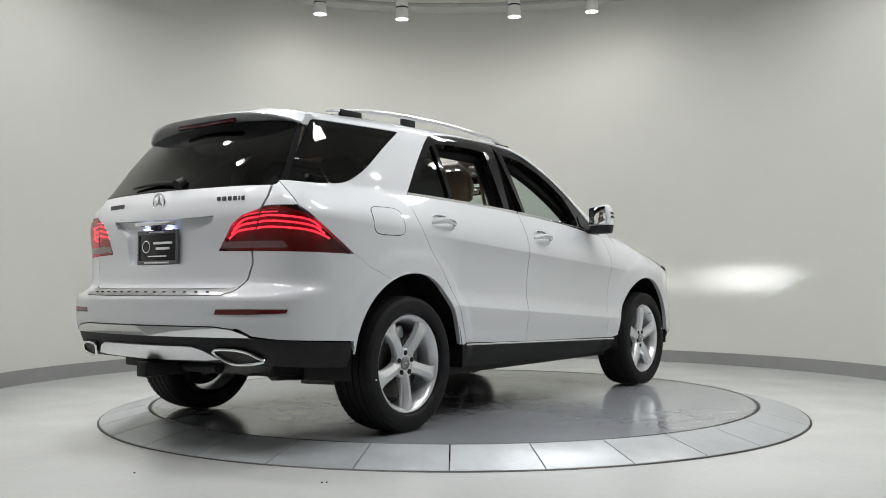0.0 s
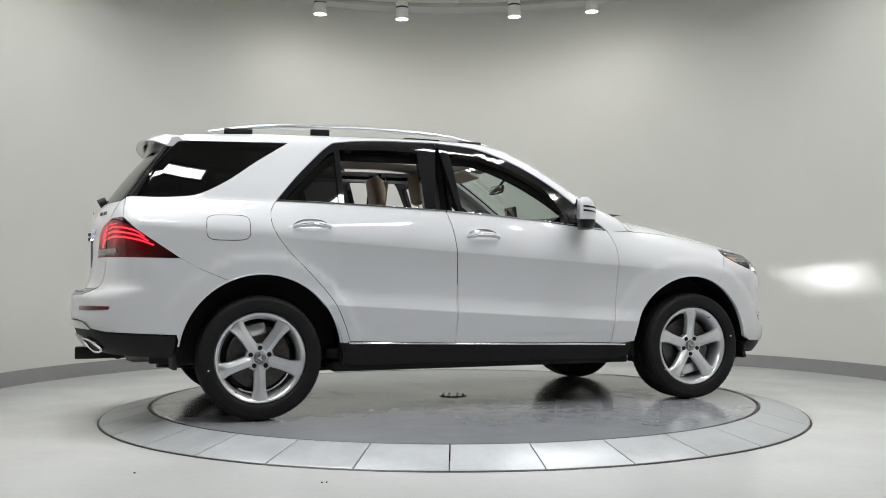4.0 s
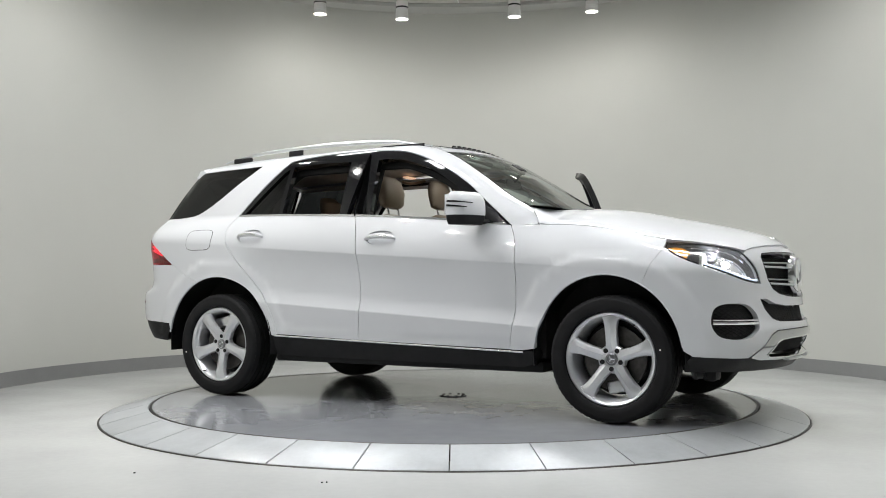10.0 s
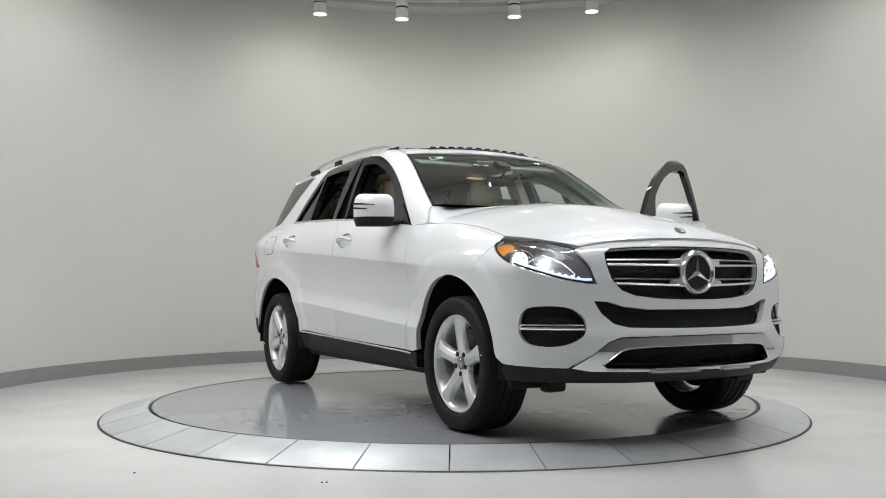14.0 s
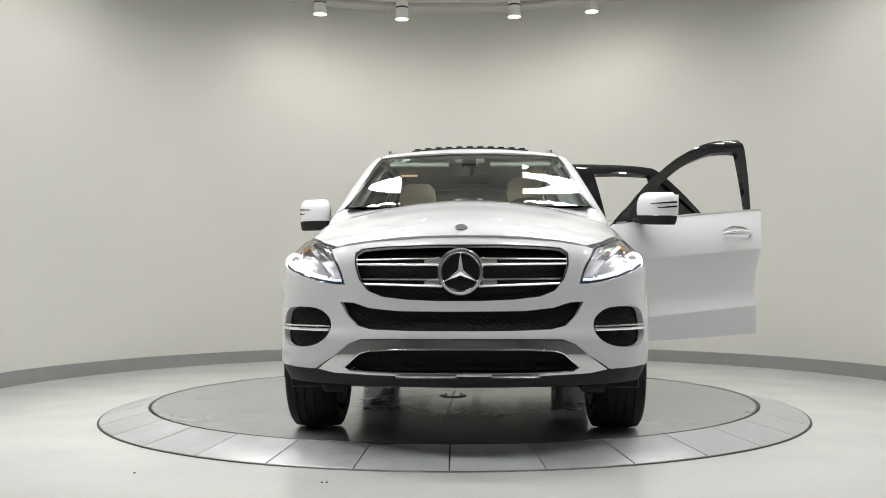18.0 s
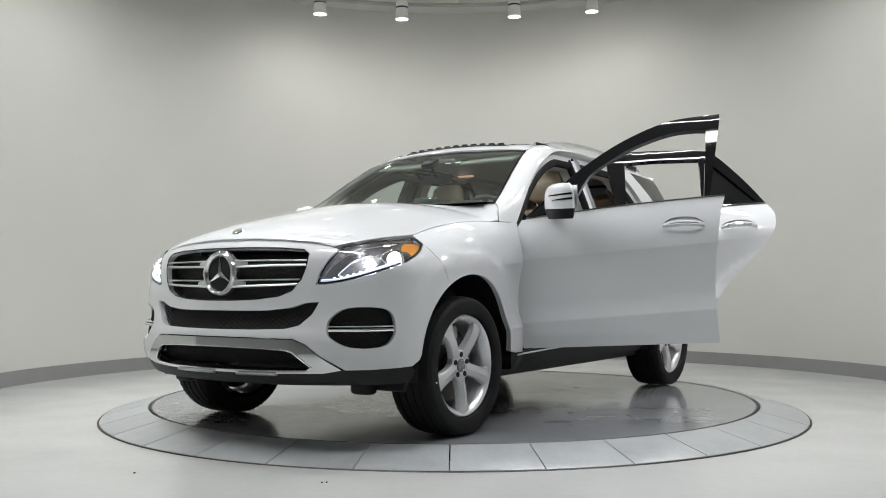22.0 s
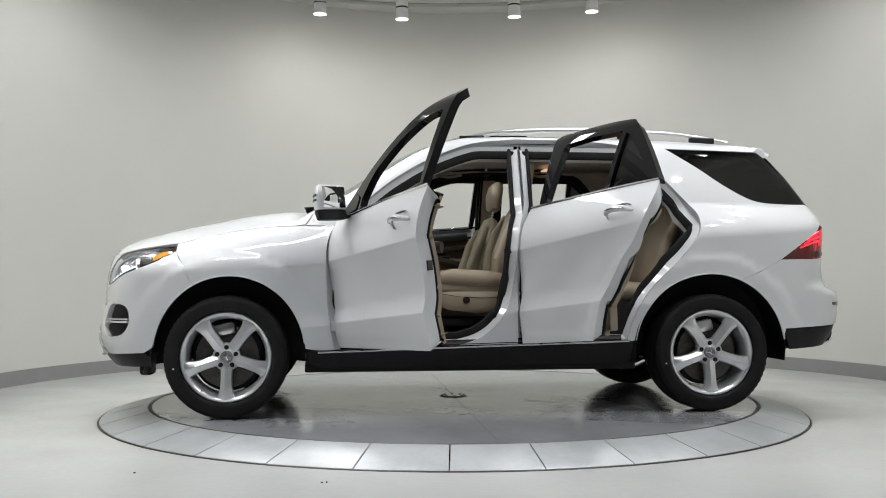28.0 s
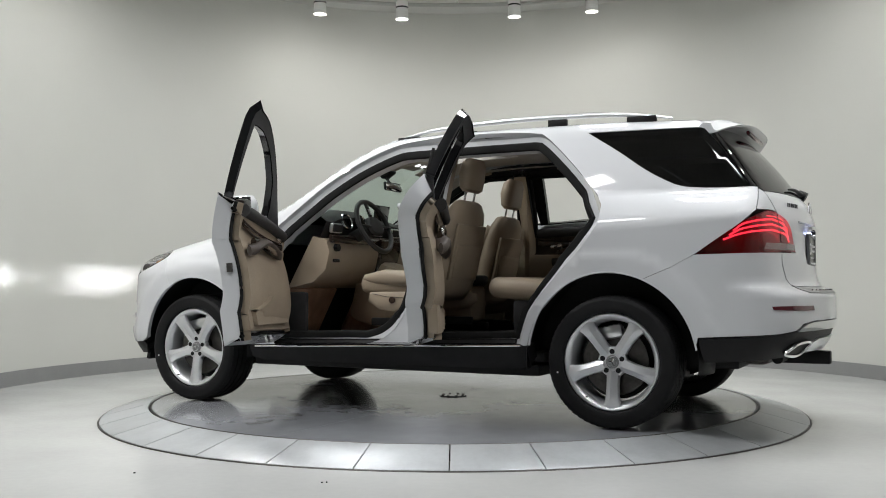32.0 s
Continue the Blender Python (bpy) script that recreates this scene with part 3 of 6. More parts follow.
# a few dark crumbs on the floor before the ring
crumb = None
for k, (cx_, cy_) in enumerate(((-1.445, -2.357), (-0.565, -2.566), (-0.545, -2.560))):
    turn = pose(cx_, cy_, FLOOR_Z + 0.0025, 0, 0, 50 * k)
    if crumb is None:
        crumb = part("crumb", box(0.010, 0.006, 0.005, None, 0.0018), RUBBER)
        tagged(crumb, "small dark crumb lying on the pale floor", "crumb", "crumbs on the floor")
        crumb.matrix_basis = turn
    else:
        copy_thing(crumb, turn)

# track lights under the ceiling, on a bent rail
rail_pts = [(WALL_X + 2.85, -3.45 + 0.45 * k, 3.775) for k in range(11)]
rail_pts += [(WALL_X + 2.85 * math.cos(radians(a)), 1.5 + 1.82 * math.sin(radians(a)), 3.775) for a in range(6, 175, 6)]
rail_pts += [(WALL_X - 2.85, 1.05 - 0.45 * k, 3.775) for k in range(11)]
rail = part("lighting_rail", tube(rail_pts, 0.022, 6, ry=0.022), RAIL_GREY)
tagged(rail, "pale grey curved lighting rail hung under the ceiling", "lighting rail")
for hx in (-1.9, 0.0, 2.0):
    part("hanger", cyl(0.008, 0.008, CEIL_Z - 3.78, pose(WALL_X + hx, 1.5 + 1.82 * math.sqrt(1 - (hx / 2.85)**2), (CEIL_Z + 3.78) / 2), 8), WHITE_METAL, rail)
spot_proto = None
for x, y, z in TRACK:
    if spot_proto is None:
        spot_proto = new("track_spotlight")
        tagged(spot_proto, "white cylindrical track spotlight, lit, on the curved rail", "spotlight", "track spotlights")
        part("can", lathe([(0.0, 0.115), (0.055, 0.115), (0.062, 0.108), (0.068, -0.075), (0.072, -0.08), (0.066, -0.08), (0.060, -0.06)], 32), WHITE_METAL, spot_proto)
        part("vent_ring", lathe([(0.064, 0.052), (0.066, 0.050), (0.066, 0.038), (0.064, 0.036)], 32), BLACK_TRIM, spot_proto)
        part("lamp_face", lathe([(0.0, -0.070), (0.0625, -0.070)], 32), LAMP_GLOW, spot_proto)
        part("stem", cyl(0.011, 0.011, 0.24, pose(0, 0, 0.235), 12), WHITE_METAL, spot_proto)
        spot_proto.matrix_basis = pose(x, y, z)
    else:
        copy_thing(spot_proto, pose(x, y, z))
for px, py, sx, sy in PANELS:
    pl = new("ceiling_panel_light")
    tagged(pl, "long white rectangular ceiling light panel, lit", "ceiling light", "ceiling panels")
    part("tray", box(sx + 0.04, sy + 0.04, 0.04, pose(0, 0, 0.03)), WHITE_METAL, pl, smooth=False)
    part("diffuser", box(sx, sy, 0.012, pose(0, 0, 0.003)), PANEL_GLOW, pl, smooth=False)
    pl.matrix_basis = pose(px, py, CEIL_Z - 0.05)


# ---- the car ----
car = new("car")
tagged(car, "white five-door SUV, two doors open, parked on the turntable", "car")


def arch(cx, rx, rz, a0, a1, n=24):
    return [(cx + rx * math.cos(radians(a0 + (a1 - a0) * i / n)), 0.37 + rz * math.sin(radians(a0 + (a1 - a0) * i / n))) for i in range(n + 1)]


def pair(name, mat, label="", parent=None, twin=None, **kw):
    """Left panel and right panel as two parts."""
    args = kw.pop("args")
    out = []
    for mirrored, me in both(name, *args, **kw):
        host = (twin if mirrored else parent) or car
        out.append(part(name, me, mat, host, label))
    return out


ARCH_F = dict(cx=1.437, rx=0.437, rz=0.462)
ARCH_R = dict(cx=-1.450, rx=0.470, rz=0.470)

# door outlines, in side view
gap_a = bend([(0.835, 0.392), (0.873, 0.646), (0.882, 0.93), (0.866, 1.055), (0.828, 1.133)], 6)
gap_b = bend([(-0.260, 0.416), (-0.242, 0.65), (-0.249, 0.896), (-0.273, 1.107), (-0.305, 1.228)], 6)
gap_r = bend([(-0.930, 0.440), (-0.965, 0.548), (-1.035, 0.688), (-1.157, 0.828), (-1.296, 0.968), (-1.383, 1.09), (-1.398, 1.195), (-1.362, 1.268)], 6)
frame_f = bend([(0.828, 1.133), (0.62, 1.305), (0.455, 1.433), (0.234, 1.562), (-0.023, 1.658), (-0.305, 1.690)], 6)
frame_r = bend([(-0.305, 1.690), (-0.68, 1.684), (-0.93, 1.662), (-1.02, 1.628), (-1.20, 1.455), (-1.362, 1.268)], 6)


def belt_line(x0, x1, n=14, dz=0.0):
    return [(x0 + (x1 - x0) * i / n, float(belt(x0 + (x1 - x0) * i / n)) + dz) for i in range(n + 1)]


door_f_low = gap_a + belt_line(0.828, -0.305)[1:] + gap_b[::-1][1:] + straight((-0.26, 0.416), (0.835, 0.392), 6)[1:-1]
door_r_low = gap_b + belt_line(-0.305, -1.362)[1:] + gap_r[::-1][1:] + straight((-0.93, 0.440), (-0.26, 0.416), 6)[1:-1]

# --- fenders, sides, hood, roof ---
hood_edge = bend([(1.005, 1.128), (1.238, 1.118), (1.494, 1.082), (1.752, 1.022)], 5)
fender = (gap_a[:-1] + [(0.835, 1.14), (0.90, 1.128)] + hood_edge + [(1.752, 0.975)]
          + [(1.70, 0.885)] + arch(**ARCH_F, a0=61, a1=176) + [(0.93, 0.392)])
pair("front_fender", PAINT, args=(on_side, fender), lip=0.03, gap=0.0008, crease=True)

ws_edge = [(0.905 - 0.665 * i / 12, 0.762 - 0.160 * (i / 12)**0.9) for i in range(13)]
roof_edge = [(0.24 - 2.13 * i / 24, 0.602 - 0.045 * (i / 24)**2) for i in range(25)]
ws_side, roof_side = top_to_side(ws_edge), top_to_side(roof_edge)
quarter_low = bend([(-1.263, 1.640), (-1.45, 1.518), (-1.60, 1.41), (-1.727, 1.335), (-1.834, 1.295), (-2.0, 1.283), (-2.165, 1.284)], 4)
quarter_glass = quarter_low + bend([(-2.165, 1.284), (-2.06, 1.44), (-1.93, 1.60), (-1.90, 1.632)], 4)[1:] + straight((-1.90, 1.632), (-1.263, 1.640), 6)[1:-1]
side_out = (ws_side + roof_side[1:] + straight((-1.90, 1.632), (-1.263, 1.640), 6) + quarter_low[1:] + [(-2.192, 1.283), (-2.205, 1.21)]
            + bend([(-2.205, 1.152), (-2.14, 1.087), (-2.03, 1.01), (-1.907, 0.926)], 4)
            + [(-1.79, 0.862)] + arch(**ARCH_R, a0=114, a1=8)
            + [(-0.955, 0.43)] + gap_r + frame_r[::-1][1:] + frame_f[::-1][1:] + [(0.90, 1.128), (1.003, 1.130), (0.965, 1.19)])
pair("body_side", PAINT, args=(on_side, side_out), lip=0.03, gap=0.0012, crease=True)
pair("quarter_window", PRIVACY, "dark tinted rear quarter window", args=(on_side, quarter_glass), lip=0.0, gap=0.0, depth=0.004)

hood_l = [(q[0], q[1]) for q in on_side(hood_edge)]
hood_front = [(2.232 - 0.30 * y * y, y) for y in (0.52, 0.40, 0.25, 0.10, 0.0)]
hl = on_front(bend(side_to_front([(1.752, 1.022)]) + face_front([(0.72, 0.998), (0.60, 0.955)]), 4))
hood_half = [(1.046, 0.0), (1.035, 0.3), (0.998, 0.55), (0.940, 0.725), (0.945, 0.79)] + hood_l + [(q[0], q[1]) for q in hl[1:]] + hood_front
hood_poly = hood_half + [(x, -y) for x, y in hood_half[::-1][1:-1]]
part("hood", skin("hood", on_top, hood_poly, lip=0.02, gap=0.0035), PAINT, car)
ws_half = [(1.045, 0.0), (1.035, 0.25), (1.005, 0.5)] + ws_edge
ws_poly = ws_half + [(0.33, 0.3), (0.345, 0.0), (0.33, -0.3)] + [(x, -y) for x, y in ws_half[::-1][:-1]]
part("windscreen", skin("windscreen", on_top, ws_poly, lip=0.0, gap=0.012), GLASS, car, "clear tinted windscreen")
part("windscreen_seal", skin("windscreen_seal", on_top, ws_poly, [shrink(dense(ws_poly if area2(ws_poly) > 0 else ws_poly[::-1], 0.05), 0.013)], lip=0.01, gap=0.003, depth=0.001, step=0.05), BLACK_GLOSS, car)
cowl = [(1.03, 0.0), (1.02, 0.25), (0.99, 0.5), (0.905, 0.745), (0.965, 0.735), (1.02, 0.55), (1.06, 0.3), (1.072, 0.0), (1.06, -0.3), (1.02, -0.55), (0.965, -0.735), (0.905, -0.745), (0.99, -0.5), (1.02, -0.25)]
part("cowl_panel", skin("cowl_panel", on_top, cowl, lip=0.02, depth=0.022, gap=-0.01), BLACK_TRIM, car)
for sg in (1, -1):
    corner = [(0.88, sg * 0.70), (0.88, sg * 0.80), (1.03, sg * 0.85), (1.03, sg * 0.70)]
    part("cowl_corner", skin("cowl_corner", on_top, corner, lip=0.0, depth=0.010, gap=0), PAINT, car)
sun_hole = [(0.18, 0.40), (0.18, -0.40), (-0.42, -0.40), (-0.42, 0.40)]
roof_poly = roof_edge + [(-1.925, 0.3), (-1.94, 0.0), (-1.925, -0.3)] + [(x, -y) for x, y in roof_edge[::-1]] + [(0.30, -0.3), (0.325, 0.0), (0.30, 0.3)]
part("roof", skin("roof", on_top, roof_poly, [sun_hole], lip=0.02), PAINT, car)

# --- front end ---
def mirrored(half):
    return half + [(-a, b) for a, b in half[::-1]]


grille = mirrored(face_front([(0.15, 0.962), (0.35, 0.957), (0.47, 0.948), (0.505, 0.925), (0.505, 0.865), (0.485, 0.80), (0.44, 0.745), (0.37, 0.718), (0.25, 0.704), (0.10, 0.698)]))
intake = mirrored(face_front([(0.10, 0.650), (0.30, 0.652), (0.43, 0.665), (0.51, 0.690), (0.575, 0.693), (0.545, 0.635), (0.49, 0.583), (0.42, 0.566), (0.25, 0.561), (0.10, 0.560)]))
fog = bend(side_to_front([(2.016, 0.545), (2.012, 0.60)]) + face_front([(0.865, 0.648), (0.82, 0.668), (0.70, 0.664), (0.635, 0.625), (0.62, 0.575), (0.645, 0.525), (0.71, 0.487), (0.80, 0.478), (0.865, 0.493)]), 3, closed=True)
lamp_top = bend(side_to_front([(1.752, 1.000)]) + face_front([(0.80, 1.010), (0.72, 0.993), (0.645, 0.962)]), 4)
lamp_low = bend(face_front([(0.628, 0.945), (0.582, 0.86), (0.553, 0.775)]) , 4) + bend(face_front([(0.60, 0.776), (0.70, 0.793), (0.82, 0.832)]) + side_to_front([(1.937, 0.882), (1.82, 0.932), (1.752, 0.975)]), 4)
head_lamp = lamp_top + lamp_low
skid = mirrored(face_front([(0.10, 0.522), (0.30, 0.521), (0.47, 0.517), (0.53, 0.495), (0.60, 0.44), (0.69, 0.375), (0.60, 0.358), (0.40, 0.352), (0.12, 0.350)]))
skid_gap = mirrored(face_front([(0.10, 0.473), (0.30, 0.470), (0.43, 0.463), (0.47, 0.452), (0.545, 0.388), (0.52, 0.376), (0.30, 0.370), (0.10, 0.370)]))
white_half = (face_front([(0.0, 0.985), (0.25, 0.983), (0.45, 0.972), (0.585, 0.958)]) + lamp_low + side_to_front([(1.700, 0.885)] + arch(**ARCH_F, a0=61, a1=6, n=14) + [(1.92, 0.388)])
              + face_front([(0.80, 0.378), (0.70, 0.375), (0.60, 0.44), (0.53, 0.497), (0.47, 0.520), (0.25, 0.524), (0.0, 0.525)]))
white = white_half + [(-a, b) for a, b in white_half[::-1] if abs(a) > 1e-6]
part("front_bumper", skin("front_bumper", on_front, white, [grille, intake, fog, [(-a, b) for a, b in fog]], step=0.03, lip=0.03, gap=0.0002), PAINT, car)
lip_half = face_front([(0.0, 0.965), (0.30, 0.962), (0.58, 0.940), (0.59, 0.975), (0.30, 1.015), (0.0, 1.025)])
part("hood_lip", skin("hood_lip", on_front, lip_half + [(-a, b) for a, b in lip_half[::-1] if abs(a) > 1e-6], step=0.04, lip=0.0, gap=0, depth=0.009), PAINT, car)
part("skid_plate", skin("skid_plate", on_front, skid, [skid_gap], step=0.03, lip=0.03, depth=-0.004), DARK_CHROME, car, "bright chrome lower front guard")
chin_half = face_front([(0.0, 0.352), (0.40, 0.354), (0.69, 0.376)]) + side_to_front([(1.92, 0.390), (1.885, 0.36), (1.88, 0.30)]) + face_front([(0.70, 0.292), (0.4, 0.285), (0.0, 0.285)])
part("chin_spoiler", skin("chin_spoiler", on_front, chin_half + [(-a, b) for a, b in chin_half[::-1] if abs(a) > 1e-6], step=0.04, depth=0.008, lip=0.05), BLACK_TRIM, car)


def backing(name, loop, depth, mat=BLACK_TRIM, where=on_front, grow=-0.01, step=0.05):
    return part(name, skin(name, where, loop, gap=grow, depth=depth, lip=0, step=step), mat, car)


# --- rear end ---
tail_lamp = (bend(side_to_rear([(-1.907, 0.926), (-2.03, 1.012), (-2.14, 1.087)]) + face_rear([(0.79, 1.142), (0.72, 1.148), (0.66, 1.142), (0.57, 1.112), (0.51, 1.068), (0.468, 1.0), (0.434, 0.942)]), 4)
             + straight(face_rear([(0.434, 0.942)])[0], face_rear([(0.78, 0.935)])[0], 6)[1:] + straight(face_rear([(0.78, 0.935)])[0], side_to_rear([(-1.907, 0.926)])[0], 6)[1:])
gate_l = bend(face_rear([(0.672, 1.262), (0.690, 1.285)]) + face_rear([(0.665, 1.40), (0.625, 1.52), (0.585, 1.61)]), 4)
glass_half = face_rear([(0.0, 1.262), (0.25, 1.262), (0.5, 1.264)]) + gate_l + face_rear([(0.40, 1.645), (0.2, 1.655), (0.0, 1.658)])
rear_glass = glass_half + [(-a, b) for a, b in glass_half[::-1] if abs(a) > 1e-6]
part("rear_window", skin("rear_window", on_rear, rear_glass, lip=0.01, gap=0.002), PRIVACY, car, "dark tinted rear window")
lamp_in = face_rear([(0.66, 1.142), (0.57, 1.112), (0.51, 1.068), (0.468, 1.0), (0.434, 0.942), (0.615, 0.939)])
gate_half = face_rear([(0.0, 1.260), (0.25, 1.260), (0.5, 1.262), (0.672, 1.260), (0.678, 1.20)]) + lamp_in + face_rear([(0.622, 0.88), (0.605, 0.80), (0.58, 0.768), (0.54, 0.760), (0.25, 0.757), (0.0, 0.757)])
gate = gate_half + [(-a, b) for a, b in gate_half[::-1] if abs(a) > 1e-6]
recess = mirrored(face_rear([(0.10, 1.105), (0.30, 1.108), (0.40, 1.112), (0.39, 1.08), (0.30, 1.055), (0.265, 1.02), (0.25, 0.93), (0.225, 0.885), (0.10, 0.88)]))
part("tailgate", skin("tailgate", on_rear, gate, [recess], step=0.035, lip=0.025, hole_lip=0.028), PAINT, car)
backing("plate_recess", recess, 0.027, PAINT, on_rear, -0.004)
rb_half = (face_rear([(0.0, 0.722), (0.25, 0.722), (0.54, 0.726), (0.58, 0.742), (0.612, 0.80), (0.628, 0.88), (0.622, 0.938)]) + [face_rear([(0.78, 0.934)])[0]]
           + side_to_rear([(-1.907, 0.926), (-1.79, 0.862)] + arch(**ARCH_R, a0=114, a1=170, n=10) + [(-1.925, 0.50)]) + face_rear([(0.80, 0.520), (0.70, 0.535), (0.64, 0.568), (0.5, 0.580), (0.25, 0.580), (0.0, 0.580)]))
rb = rb_half + [(-a, b) for a, b in rb_half[::-1] if abs(a) > 1e-6]
part("rear_bumper", skin("rear_bumper", on_rear, rb, step=0.035, lip=0.02, gap=0.0008), PAINT, car)
patch = face_rear([(0.682, 1.255), (0.685, 1.20), (0.668, 1.15), (0.72, 1.155)]) + side_to_rear([(-2.203, 1.155), (-2.205, 1.21), (-2.195, 1.275)])
pair("rear_pillar", PAINT, args=(on_rear, patch), lip=0.01)
post = face_rear([(0.690, 1.285), (0.665, 1.40), (0.625, 1.52), (0.59, 1.60)]) + side_to_rear([(-1.93, 1.63), (-2.06, 1.44), (-2.165, 1.284)])
pair("rear_post", FRAME_BLACK, args=(on_rear, post), lip=0.01, gap=0.001, depth=0.002)
rc_half = face_rear([(0.0, 0.578), (0.25, 0.578), (0.5, 0.578), (0.60, 0.568), (0.66, 0.548), (0.70, 0.527), (0.5, 0.527), (0.25, 0.527), (0.0, 0.527)])
part("chrome_strip", skin("chrome_strip", on_rear, rc_half + [(-a, b) for a, b in rc_half[::-1] if abs(a) > 1e-6], lip=0.015, depth=-0.006, step=0.03), CHROME, car, "chrome strip along the rear bumper")
rl_half = face_rear([(0.0, 0.525), (0.5, 0.525), (0.70, 0.525), (0.80, 0.515)]) + side_to_rear([(-1.925, 0.495), (-1.93, 0.44), (-1.95, 0.37)]) + face_rear([(0.75, 0.385), (0.5, 0.395), (0.0, 0.40)])
part("rear_valance", skin("rear_valance", on_rear, rl_half + [(-a, b) for a, b in rl_half[::-1] if abs(a) > 1e-6], lip=0.06, depth=0.006, step=0.04), BLACK_TRIM, car)
rs_half = face_rear([(0.0, 0.482), (0.35, 0.482), (0.42, 0.462), (0.49, 0.418), (0.40, 0.412), (0.0, 0.405)])
part("rear_skid_plate", skin("rear_skid_plate", on_rear, rs_half + [(-a, b) for a, b in rs_half[::-1] if abs(a) > 1e-6], lip=0.03, depth=-0.004, step=0.03), SATIN, car, "silver rear guard plate")
pair("tail_lamp", RED_LENS, "lit red tail lamp", args=(on_rear, tail_lamp), lip=0.0, step=0.03)
pair("head_lamp", LENS, "clear headlamp with lit lamps", args=(on_front, head_lamp), lip=0.0, step=0.03)


# ---- doors ----
def lift(pts, d=0.0, where=on_side, flip=False):
    """Points on the form, raised by d along its normal; flip gives the right-hand twin."""
    p = where(pts)
    p = p + normals(p) * np.reshape(d, (-1, 1))
    return [Vector((q[0], -q[1] if flip else q[1], q[2])) for q in p]


def ellipse(cx, cz, rx, rz, n=20):
    return [(cx + rx * math.cos(2 * math.pi * i / n), cz + rz * math.sin(2 * math.pi * i / n)) for i in range(n)]


def flat_loop(loop, g):
    l = loop if area2(loop) > 0 else loop[::-1]
    return shrink(dense(l, 0.03), g)


def cut(loop, split, keep):
    """The part of an outline above (1) or below (-1) a line."""
    out = []
    for a, b in zip(loop, loop[1:] + loop[:1]):
        da, db = keep * (a[1] - split(a[0])), keep * (b[1] - split(b[0]))
        if da >= 0:
            out.append(tuple(a))
        if da * db < 0:
            f = da / (da - db)
            out.append((a[0] + (b[0] - a[0]) * f, a[1] + (b[1] - a[1]) * f))
    return out


front_pane = bend([(0.515, 1.245), (0.44, 1.365), (0.35, 1.435), (0.19, 1.525), (-0.02, 1.598), (-0.17, 1.613)], 4) + [(-0.222, 1.610), (-0.190, 1.236)] + belt_line(-0.188, 0.52, 10, 0.012)[1:]
rear_pane = [(-0.445, 1.248), (-0.450, 1.612), (-0.66, 1.618), (-0.945, 1.608), (-0.945, 1.268)] + belt_line(-0.945, -0.445, 6, 0.012)[1:-1]
vent_pane = [(-0.985, 1.270), (-0.985, 1.592), (-1.02, 1.575), (-1.15, 1.44), (-1.30, 1.284)]
sail = bend([(0.56, 1.185), (0.555, 1.25), (0.62, 1.278)], 3) + [(0.72, 1.205), (0.80, 1.140)]

sx_f, sx_r = (-0.075, 1.072), (-1.162, 1.112)


def handle(door, cx, cz, flip):
    bulge = [math.sin(math.pi * i / 12) for i in range(13)]
    pts = lift([(cx - 0.112 + 0.224 * i / 12, cz + 0.006 * bulge[i]) for i in range(13)], [0.004 + 0.034 * max(b, 0)**0.6 for b in bulge], flip=flip)
    part("handle", tube(pts, [0.006 + 0.004 * max(b, 0)**0.5 for b in bulge], 10, ry=[0.009 + 0.009 * max(b, 0)**0.5 for b in bulge]), PAINT, door, "white door handle with a chrome strip")
    h = [p + Vector((0, (-0.0085 if flip else 0.0085), 0.002)) for p in pts[2:-2]]
    part("handle_strip", tube(h, 0.003, 6, ry=0.005), CHROME, door)


